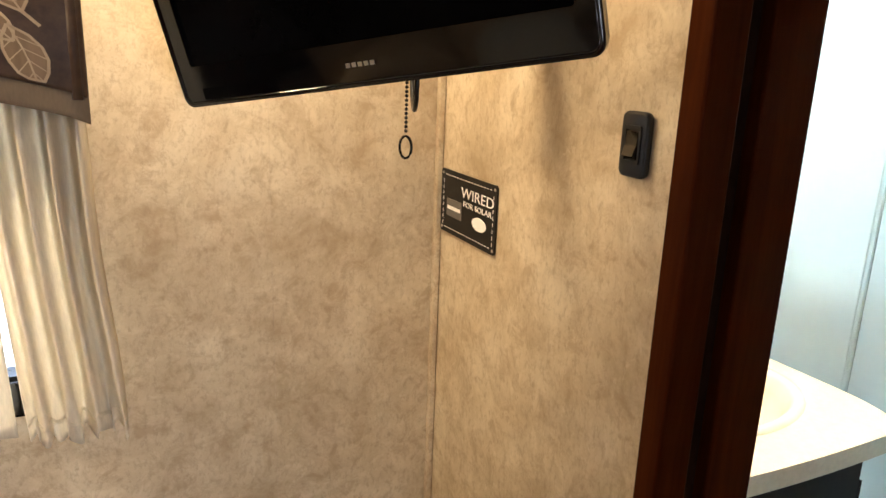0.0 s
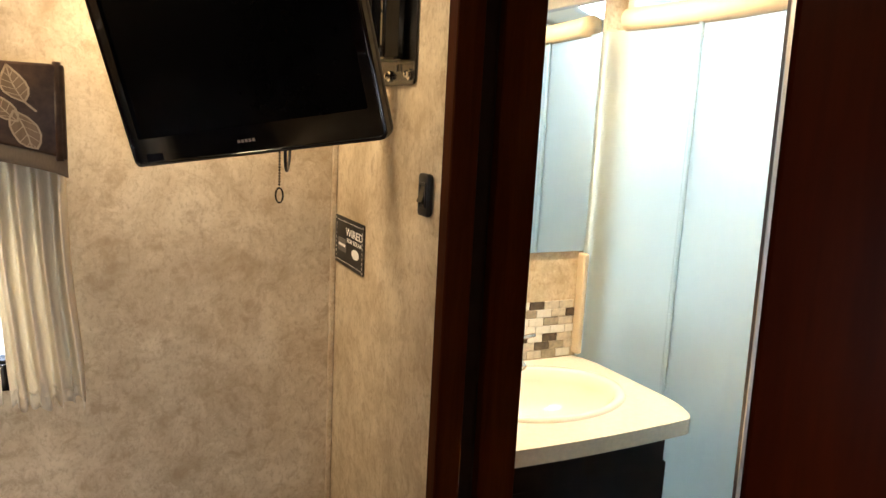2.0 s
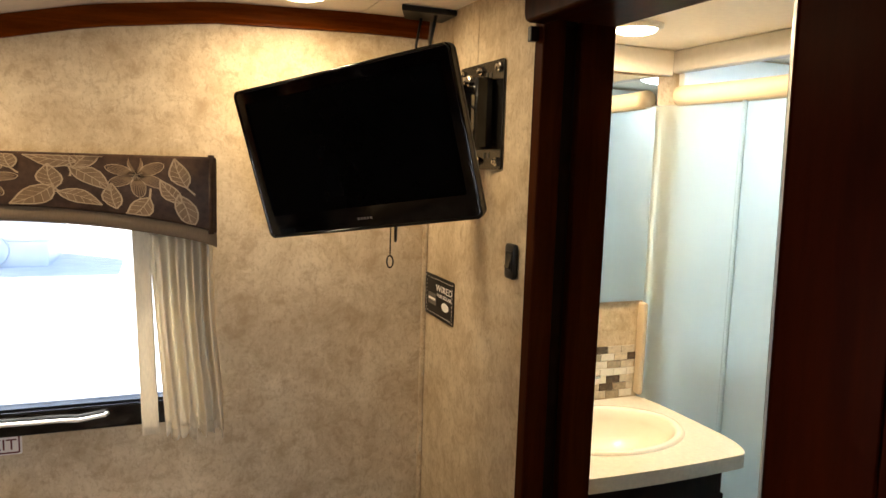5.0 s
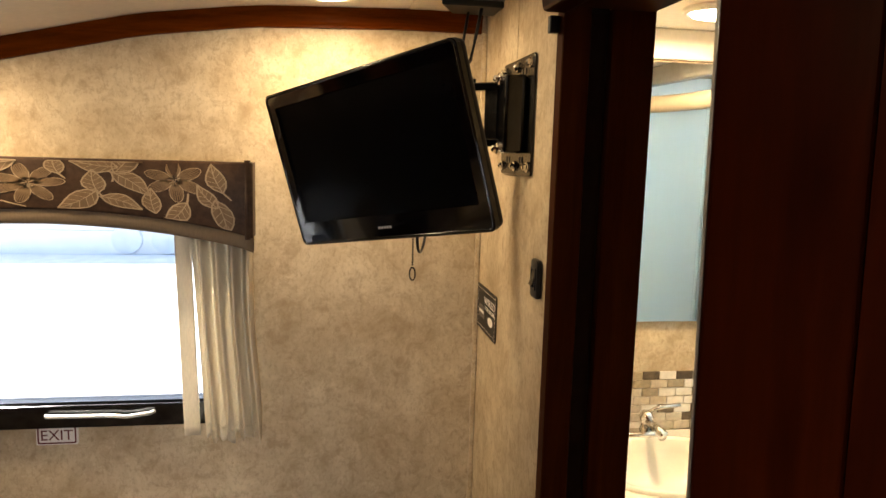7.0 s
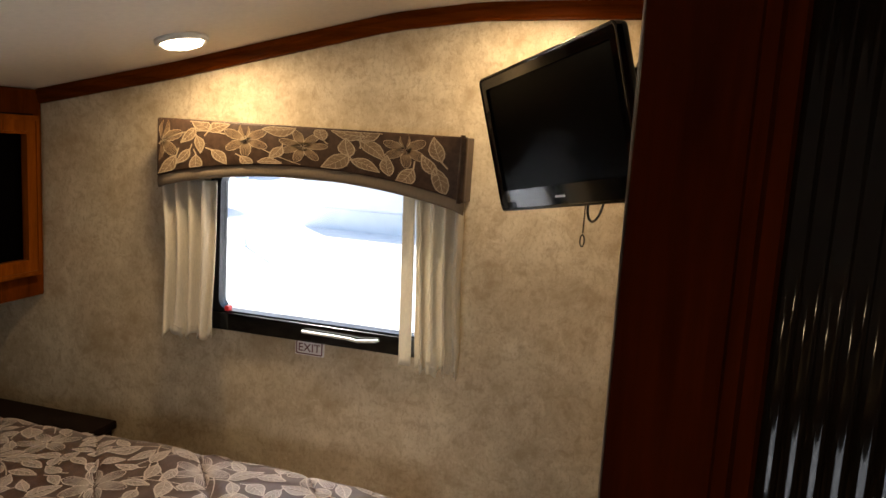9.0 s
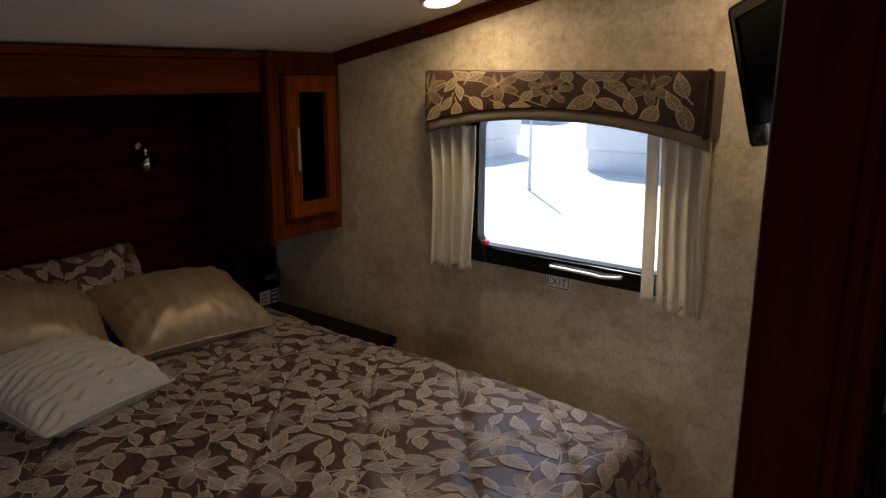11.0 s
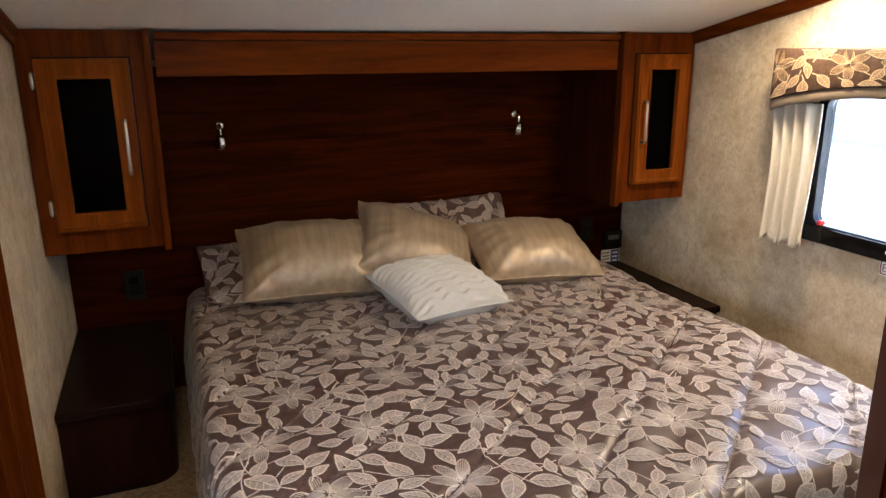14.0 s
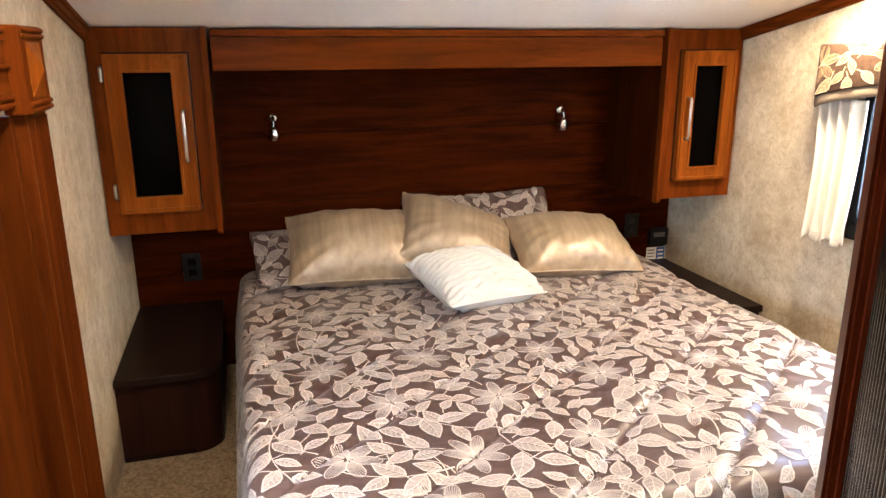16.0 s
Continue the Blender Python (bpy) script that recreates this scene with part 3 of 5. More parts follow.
# ---- valance and curtains ----
def valance():
    t = thing("valance", "padded window valance in brown leaf-patterned satin with arched edge", "valance", (0, YN, 1.36))
    x0, x1, depth = -0.485, 0.452, 0.105

    def low(x):
        s = (x - x0) / (x1 - x0)
        return 1.388 + 0.062 * max(0.0, math.sin(math.pi * s)) ** 0.75

    xs = [x0 + (x1 - x0) * i / 40 for i in range(41)]
    sec = [(x, low(x) - 1.36) for x in xs] + [(x, 1.562 - 1.36) for x in reversed(xs)]
    part("front_board", prism(sec, -depth, -depth + 0.03, 0.006, "y"), "valance_ground", t, "brown satin front", True)
    bm = box(x0 + 0.004, x0 + 0.03, -depth + 0.03, -0.002, low(x0) - 1.36, 0.2)
    part("side_board", bm, "valance_ground", t)
    bm = box(x1 - 0.03, x1 - 0.004, -depth + 0.03, -0.002, low(x1) - 1.36, 0.2)
    part("side_board", bm, "valance_ground", t)
    part("top_board", box(x0 + 0.03, x1 - 0.03, -depth + 0.03, -0.002, 0.180, 0.198), "valance_ground", t)
    bm = bmesh.new()
    rows = []
    for x in xs:
        z = low(x) - 1.36
        rows.append([bm.verts.new((x, -depth + 0.013 + 0.008 * math.cos(a), z - 0.012 + 0.021 * math.sin(a))) for a in (k * math.tau / 10 for k in range(10))])
    for a, b in zip(rows, rows[1:]):
        for k in range(10):
            bm.faces.new((a[k], a[(k + 1) % 10], b[(k + 1) % 10], b[k]))
    bm.faces.new(rows[0])
    bm.faces.new(rows[-1])
    part("band", bm, "band", t, "plain tan corded lower band", True)
    part("corner_roll", tube([(x1 - 0.012, -depth + 0.004, low(x1) - 1.36), (x1 - 0.012, -depth + 0.002, 0.1), (x1 - 0.012, -depth + 0.006, 0.206)], 0.007), "valance_ground", t, "", True)

    def surf(u, v):
        x = x0 + 0.008 + u
        lo, hi = low(x) - 1.36 + 0.006, 0.196
        return (x, -depth, lo + (hi - lo) * v / 0.17)
    embroider(surf, (x1 - x0 - 0.04, 0.17), 5, t, 0.0012, 0.25, 0.112, True, ("leaf_valance", "thread_valance"), 0.70, True)


M["leaf_valance"] = satin("valance_leaf", (0.20, 0.128, 0.068), (0.30, 0.20, 0.112), 0.5, (50, 50, 8), 0.02, 0.25)
M["thread_valance"] = satin("valance_thread", (0.42, 0.30, 0.18), (0.54, 0.41, 0.26), 0.5, (60, 3, 60), 0.02, 0.25)
valance()


def curtain(x0, x1, z0, z1, folds, seed, inner, label):
    """Short gathered curtain, ruffled at the foot."""
    rnd = random.Random(seed)
    ph = [rnd.uniform(-0.5, 0.5) for _ in range(folds + 1)]
    t = thing("curtain", label, "curtain", ((x0 + x1) / 2, YN - 0.05, z0), "curtains at the window")
    cx = (x0 + x1) / 2

    def fn(u, v):
        k = u * folds
        wob = ph[int(k)] * (1 - k % 1) + ph[min(int(k) + 1, folds)] * (k % 1)
        low = 1 - v
        tuck = 0.005 * math.sin(math.pi * min(1.0, low * 1.15)) ** 2
        xin, xout = (x1 + 0.010 * low, x0 + 0.024 * low + tuck) if inner > 0 else (x0 + 0.034 * low, x1 + 0.026 * low - tuck)
        x = (xin + (xout - xin) * (u + 0.022 * math.sin(math.tau * k + wob) / folds)) - cx
        y = 0.025 * math.sin(math.tau * k + wob + 0.6 * math.sin(2.2 * v)) * (0.6 + 0.4 * v) - 0.026 * low ** 1.5
        foot = max(0.0, (0.15 - v) / 0.15)
        y += foot * 0.008 * math.sin(math.tau * (k * 2.3) + 1.0)
        x += 0.004 * foot * math.sin(math.tau * k * 1.7)
        z = (z1 - z0) * v + foot * 0.010 * math.sin(math.tau * k * 1.5)
        return (x, y, z)
    part("cloth", sheet(fn, folds * 14, 40, 0.0016), "curtain", t, "", True)
    part("hem", sheet(lambda u, v: tuple(Vector(fn(u, 0.05 + 0.012 * v)) + Vector((0, -0.0022, 0))), folds * 14, 2, 0.001), "curtain", t, "stitched hem line", True)


curtain(-0.502, -0.322, 0.908, 1.385, 4, 3, 1, "short cream curtain gathered at the window edge")
curtain(0.306, 0.444, 0.907, 1.385, 4, 8, -1, "short cream curtain gathered with ruffled foot")


def inner_panel():
    t = thing("curtain_return", "flat cream curtain panel hanging over the window glass", "curtain", (0.29, YN - 0.06, 0.93), "curtains at the window")
    part("cloth", sheet(lambda u, v: (-0.02 + 0.036 * u + 0.016 * (1 - v), 0.004 * math.sin(3 * u), -0.02 + 0.54 * v), 8, 24, 0.0016), "curtain", t, "", True)


inner_panel()


# ---- bed ----
BZ, BA, BR, BC = 0.645, 0.815, 0.055, 0.042
HEAD, FOOT = -1.40, 0.46


def over(s, a, r, flare=0.03):
    """Cloth that runs s metres out from the middle over an edge at a: place and drop."""
    if s <= a:
        return s, 0.0
    q = (s - a) / r
    if q < math.pi / 2:
        return a + r * math.sin(q), r * (1 - math.cos(q))
    d = s - a - r * math.pi / 2
    return a + r + flare * (1 - math.exp(-d * 6)), r + d


def quilt(u, v):
    """The comforter: u across from 0, v along from the head."""
    s = 1.16 - u
    turn = min(1.0, max(0.0, (v - (FOOT - HEAD - BR) + 0.17) / 0.20))
    y, dz = over(abs(s), BA - 0.05 * (1 - (1 - turn * turn) ** 0.5), BR, 0.03 + 0.05 * turn)
    y = math.copysign(y, s)
    x, dx = over(v, FOOT - HEAD - BR, BR, 0.05)
    seam = abs(((0.764 * (HEAD + v) + 0.645 * (BC + s) + 0.077) / 0.252) % 1.0 - 0.5)
    puff = 0.018 * (1 - (2 * seam) ** 9) ** 0.5 * (1 if dz < 0.03 else 0.5)
    wr = 0.016 * noise.noise(Vector((s * 3.1, v * 2.7, 0.3))) + 0.004 * noise.noise(Vector((s * 9 + v * 3, v * 7, 2.0)))
    wr += 0.0012 * math.sin((v - s) * 42 + 4 * math.sin(v * 9)) * math.exp(-((0.5 - seam) / 0.16) ** 2)
    wr += 0.012 * abs(noise.noise(Vector((s * 4 + 2 * v, v * 3.4 - s, 7.0)))) + 0.003 * abs(noise.noise(Vector((s * 11 - 3 * v, v * 9 + 2 * s, 3.0))))
    drop = (dz ** 3 + dx ** 3) ** (1 / 3)
    fold = 0.012 * math.sin(v * 17 + 1.5 * math.sin(v * 5)) * min(1, dz * 4)
    fold2 = 0.014 * math.sin(s * 15 + math.sin(s * 6)) * min(1, dx * 4)
    return (HEAD + x + fold2, BC + y + math.copysign(fold, s), BZ + 0.004 + puff + wr - drop)


def bed():
    t = thing("bed", "queen bed base and mattress under a comforter", "bed", (-0.5, 0, 0.25))
    part("base", box(-0.90, 0.86, -0.74, 0.74, 0.0, 0.18, 0.01), "espresso", t)
    part("mattress", box(-0.90, 0.88, -0.74, 0.74, 0.18, 0.352, 0.03), "white_cloth", t, "", True)
    c = thing("comforter", "taupe satin comforter woven with pale leaves and flowers", "comforter", (0, 0, 0))
    part("cloth", sheet(lambda u, v: quilt(2.32 * u, 2.10 * v), 290, 140), "ground_cloth", c, "", True)
    embroider(quilt, (2.32, 2.10), 11, c, 0.0014, 0.30, 0.086, True)


bed()


def cushion(name, w, h, thick, m, material, label, category, seed=0, rib=0.0, floral=False, group="cushions on the bed"):
    rnd = random.Random(seed)
    off = Vector((rnd.uniform(0, 50), rnd.uniform(0, 50), 0))
    t = thing(name, label, category, (0, 0, 0), group)
    t.matrix_basis = m

    def fn(u, v, side=1):
        a, b = 2 * u - 1, 2 * v - 1
        x = a * (1 - 0.07 * (1 - b * b) - 0.02 * b ** 8) * w / 2
        y = b * (1 - 0.07 * (1 - a * a) - 0.02 * a ** 8) * h / 2
        prof = max(0.0, 1 - abs(a) ** 2.5) ** 0.55 * max(0.0, 1 - abs(b) ** 2.5) ** 0.55
        edge = (1 - prof)
        z = thick / 2 * prof
        rad = math.atan2(b, a)
        z += 0.017 * prof ** 0.5 * edge * math.sin(rad * 16 + 3 * noise.noise(off + Vector((a, b, 0)) * 2)) * (abs(a * b) + 0.3)
        z += 0.007 * prof * noise.noise(off + Vector((a * 2.5, b * 2.5, side)))
        if rib:
            k = math.sin(math.tau * (y + 0.005 * math.sin(x * 70 + 30 * y)) / rib)
            z += 0.0075 * k * min(1, prof * 3)
        return (x, y, side * z)
    n = 150 if rib else 44
    bm = sheet(lambda u, v: fn(u, v, 1), n, n)
    part("face", bm, material, t, "", True)
    part("back", sheet(lambda u, v: fn(u, 1 - v, -1), 24, 24), material, t, "", True)
    pts = [Vector(fn(a, b)) for a, b in [(i / 20, 0) for i in range(20)] + [(1, i / 20) for i in range(20)] + [(1 - i / 20, 1) for i in range(20)] + [(0, 1 - i / 20) for i in range(20)]]
    part("seam", tube(pts, 0.0035, 6, None, True), material, t, "", True)
    if floral:
        embroider(lambda u, v: fn(min(1, max(0, u / w)), min(1, max(0, v / h))), (w, h), seed, t, 0.002, 0.25, 0.078, True)
    return t


def lying(centre, across, up):
    """Pose of a cushion whose width runs along across and height along up."""
    a = Vector(across).normalized()
    u = Vector(up)
    u = (u - a * u.dot(a)).normalized()
    nrm = a.cross(u)
    return Matrix.Translation(centre) @ Matrix((a, u, nrm)).transposed().to_4x4()


cushion("sham", 0.68, 0.44, 0.16, lying((-1.300, 0.21, 0.765), (0, 1, 0.03), (-0.62, 0, 0.80)), "ground_cloth", "taupe leaf-patterned pillow sham upright against the headboard", "pillow", 21, 0, True, "pillow shams at the headboard")
cushion("sham", 0.64, 0.34, 0.14, lying((-1.29, -0.46, 0.715), (0, 1, -0.02), (-0.75, 0, 0.62)), "ground_cloth", "taupe leaf-patterned pillow sham slumped at the headboard", "pillow", 22, 0, True, "pillow shams at the headboard")
cushion("throw_pillow", 0.55, 0.37, 0.25, lying((-1.165, -0.37, 0.80), (0.05, 1, -0.03), (-0.85, 0.02, 0.50)), "gold", "gold satin throw pillow leaning on the sham", "cushion", 31)
cushion("throw_pillow", 0.50, 0.38, 0.24, lying((-1.14, 0.035, 0.805), (0.12, 1, -0.36), (-0.80, 0.26, 0.46)), "gold", "gold satin throw pillow tilted on its corner", "cushion", 32)
cushion("throw_pillow", 0.53, 0.38, 0.22, lying((-1.08, 0.51, 0.765), (0.05, 1, -0.06), (-0.90, 0.06, 0.34)), "gold", "gold satin throw pillow reclining on the comforter", "cushion", 33)
cushion("throw_pillow", 0.40, 0.385, 0.18, lying((-0.845, 0.012, 0.738), (-0.22, 1, -0.03), (-1.0, -0.22, 0.15)), "white_cloth", "white ribbed throw pillow lying on the comforter", "cushion", 34, 0.027)


# ---- headboard wall ----
def headboard():
    t = thing("headboard", "dark cherry headboard panel of wide horizontal boards", "headboard", (XW, 0, 0.25))
    z = 0.0
    for hgt in (0.42, 0.28, 0.28, 0.28):
        part("board", box(0.002, 0.028, YS + 0.002, 1.198, z + 0.001, z + hgt - 0.001, 0.0015), "head_wood", t)
        z += hgt
    h = thing("overhead_bridge", "cherry wood bridge board joining the two wall cabinets", "shelf", (-1.0, 0, 1.485))
    part("fascia", box(-0.02, 0.0, -0.850, 0.832, 0.0, 0.108, 0.002), "wood_y", h)
    part("moulding", box(-0.02, 0.012, -0.850, 0.832, 0.110, 0.134, 0.004), "wood_y", h)
    part("soffit", box(-0.418, -0.022, -0.850, 0.832, 0.0, 0.012), "wood_y", h)


headboard()


def wall_cabinet(side):
    """Hanging wardrobe cabinet with a smoked glass door; side 1 stands at the window wall."""
    y_in, y_out = (0.842, 1.198) if side > 0 else (-0.860, YS + 0.002)
    lo, hi = min(y_in, y_out), max(y_in, y_out)
    t = thing("wall_cabinet", "cherry wood wall cabinet with smoked glass door", "cabinet", (-1.0, 0, 0.95), "cabinets beside the bed")
    part("body", box(-0.42, 0.0, lo + (0.018 if side > 0 else 0), hi - (0 if side > 0 else 0.018), 0.0, 0.674, 0.002), "wood_z", t)
    ya, yb = min(y_in, y_in + side * 0.018), max(y_in, y_in + side * 0.018)
    part("side_panel", box(-0.42, -0.012, ya, yb, -0.010, 0.676, 0.002), "side_shaded", t, "inner side darkened for the shade in the bed recess")
    part("front_stile", prism([(-0.012, -0.012), (0.016, -0.012), (0.024, -0.004), (0.024, 0.676), (-0.012, 0.676)], ya - 0.002, yb, 0.003, "y"), "wood_z", t)
    d0, d1 = (0.915, 1.158) if side > 0 else (-1.178, -0.925)
    # thin dark ring paints the shadow outline round the raised door
    part("shadow_line", ring_prism(rounded(d0 - 0.005, d1 + 0.005, 0.073, 0.597, 0.003), rounded(d0 + 0.002, d1 - 0.002, 0.080, 0.590, 0.003), 0.0005, 0.003, "x"), "espresso", t, "dark strip for the shadow line round the door")
    door = part("door", ring_prism(rounded(d0, d1, 0.078, 0.592, 0.003), rounded(d0 + 0.052, d1 - 0.052, 0.132, 0.536, 0.003), 0.001, 0.032, "x"), "door_cherry", t)
    part("door_edge", ring_prism(rounded(d0 + 0.006, d1 - 0.006, 0.084, 0.586, 0.003), rounded(d0 + 0.016, d1 - 0.016, 0.094, 0.576, 0.003), 0.0315, 0.037, "x"), "door_cherry", door)
    part("bead", ring_prism(rounded(d0 + 0.046, d1 - 0.046, 0.126, 0.542, 0.003), rounded(d0 + 0.054, d1 - 0.054, 0.134, 0.534, 0.003), 0.018, 0.037, "x"), "door_cherry", door)
    part("glass", box(0.006, 0.011, d0 + 0.05, d1 - 0.05, 0.13, 0.54), "dark_glass", door, "near-black smoked glass")
    yh = d0 + 0.028 if side > 0 else d1 - 0.028
    part("handle", tube([(0.030, yh, 0.25), (0.053, yh, 0.25), (0.056, yh, 0.26), (0.056, yh, 0.40), (0.053, yh, 0.41), (0.030, yh, 0.41)], 0.0055), "nickel", door, "brushed nickel bar handle", True)
    ye = d1 + 0.008 if side > 0 else d0 - 0.010
    for z in (0.15, 0.53):
        part("hinge", lathe([(0.004, -0.026), (0.008, -0.018), (0.008, 0.018), (0.004, 0.026)], 10, Matrix.Translation((0.008, ye, z))), "nickel", t, "", True)


wall_cabinet(1)
wall_cabinet(-1)


def nightstand(side):
    y_in, y_out = (0.885, 1.198) if side > 0 else (-0.900, YS + 0.002)
    t = thing("nightstand", "low dark nightstand with a rounded front corner", "nightstand", (-1.42, 0, 0.25), "nightstands beside the bed")
    r = 0.09
    sgn = 1 if y_out > y_in else -1
    pts = [(0.0, y_out), (0.71, y_out)]
    for i in range(9):
        a = radians(90 * i / 8)
        pts.append((0.71 - r + r * math.cos(a), y_in + sgn * (r - r * math.sin(a))))
    pts.append((0.0, y_in))
    part("top", prism(pts, 0.272, 0.300, 0.004), "espresso", t, "near-black laminate top")
    body = [(p[0] * 0.97, p[1] + sgn * 0.012 if abs(p[1] - y_in) < 0.2 else p[1]) for p in pts]
    part("body", prism(body, 0.0, 0.272), "dark_wood", t)
    part("kick", box(0.55, 0.69, min(y_in + sgn * 0.1, y_out), max(y_in + sgn * 0.1, y_out), 0.0, 0.02), "espresso", t)


nightstand(1)
nightstand(-1)


def reading_lamp(y):
    """Small chrome swivel lamp on the headboard."""
    t = thing("reading_lamp", "small chrome swivel reading lamp on the headboard", "lamp", (XW + 0.03, y, 1.24), "reading lamps over the bed")
    part("mount", lathe([(0.018, 0.0), (0.020, 0.003), (0.020, 0.008), (0.012, 0.014)], 18, Matrix.Translation((0.0, 0, 0.052)) @ pose(0, 0, 0, 0, 90)), "chrome", t, "", True)
    part("arm", tube([(0.012, 0, 0.052), (0.03, 0, 0.056), (0.042, 0, 0.045), (0.046, 0, 0.02)], 0.006), "chrome", t, "", True)
    part("shade", lathe([(0.010, 0.0), (0.017, -0.008), (0.021, -0.03), (0.023, -0.048), (0.019, -0.048)], 18, Matrix.Translation((0.046, 0, 0.02)) @ pose(0, 0, 0, 0, 8)), "chrome", t, "", True)
    part("bulb", lathe([(0.006, -0.044), (0.016, -0.047), (0.014, -0.052), (0.004, -0.055)], 14, Matrix.Translation((0.046, 0, 0.02)) @ pose(0, 0, 0, 0, 8)), "white", t, "", True)


reading_lamp(-0.65)
reading_lamp(0.60)


def outlet(y, z):
    t = thing("outlet", "black power outlet plate on the wood panel", "outlet", (XW + 0.029, y, z), "outlets beside the bed")
    part("plate", box(0.0, 0.006, -0.036, 0.036, -0.058, 0.058, 0.002), "black", t)
    for k in (-0.022, 0.022):
        part("socket", box(0.006, 0.008, -0.016, 0.016, k - 0.014, k + 0.014, 0.0008), "gloss_black", t)


outlet(-1.01, 0.70)
outlet(1.00, 0.73)


def control_box():
    t = thing("control_panel", "black control box above a white and blue label", "control panel", (XW + 0.029, 1.145, 0.66))
    part("case", box(0.0, 0.02, -0.05, 0.05, -0.035, 0.05, 0.003), "black", t)
    part("display", box(0.02, 0.0215, -0.03, 0.03, 0.008, 0.03), "grey", t)
    s = thing("sticker", "white and blue instruction label on wood panel", "label", (XW + 0.029, 1.148, 0.575))
    part("paper", box(0.0, 0.0014, -0.055, 0.05, -0.04, 0.038), "label_white", s)
    part("blue_field", box(0.0014, 0.002, 0.0, 0.046, -0.036, 0.034), "blue", s)
    for k in range(3):
        part("print_bar", box(0.002, 0.0025, 0.008, 0.038, -0.024 + k * 0.02, -0.016 + k * 0.02), "label_white", s)
    for k in range(4):
        part("print_bar", box(0.0014, 0.002, -0.048, -0.01, -0.028 + k * 0.016, -0.023 + k * 0.016), "grey", s)


control_box()


# ---- television ----
def television():
    tl, tr, bl, br = Vector((0.493, 1.042, 1.706)), Vector((0.829, 0.627, 1.787)), Vector((0.565, 1.066, 1.381)), Vector((0.906, 0.641, 1.464))
    across = ((tr - tl) + (br - bl)).normalized()
    w, h = 0.5 * ((tr - tl).length + (br - bl).length), 0.5 * ((tl - bl).length + (tr - br).length)
    m = lying((tl + tr + bl + br) / 4, across, (tl - bl) + (tr - br))
    t = thing("television", "black flat-screen television tilted on a wall bracket", "television")
    t.matrix_basis = m
    a, b = w / 2, h / 2
    part("casing", prism(rounded(-a + 0.002, a - 0.002, -b + 0.002, b - 0.002, 0.014), -0.022, -0.006, 0.004), "black", t, "", True)
    part("bezel", ring_prism(rounded(-a, a, -b, b, 0.014), rounded(-a + 0.026, a - 0.026, -b + 0.05, b - 0.030, 0.004), -0.006, 0.006, "z"), "gloss_black", t, "glossy black bezel")
    part("front_lip", tube([(x, y, 0.005) for x, y in rounded(-a + 0.004, a - 0.004, -b + 0.004, b - 0.004, 0.012)], 0.0035, 6, None, True), "gloss_black", t, "", True)
    part("screen", box(-a + 0.025, a - 0.025, -b + 0.048, b - 0.029, -0.002, 0.001), "screen", t, "matt black screen")
    part("back_hump", box(-a * 0.7, a * 0.7, -b * 0.7, b * 0.7, -0.055, -0.0225, 0.012), "black", t)
    lg = part("badge", box(-0.021, 0.021, -b + 0.021, -b + 0.029, 0.0062, 0.0066), "gloss_black", t, "small maker's mark as plain bar")
    for k in range(5):
        part("badge_bar", box(-0.019 + 0.008 * k, -0.0135 + 0.008 * k, -b + 0.0225, -b + 0.0275, 0.0066, 0.007), "nickel", lg)
    part("sensor", box(-a + 0.035, -a + 0.075, -b + 0.008, -b + 0.022, 0.0061, 0.0066), "screen", t)
    return m


TVM = television()


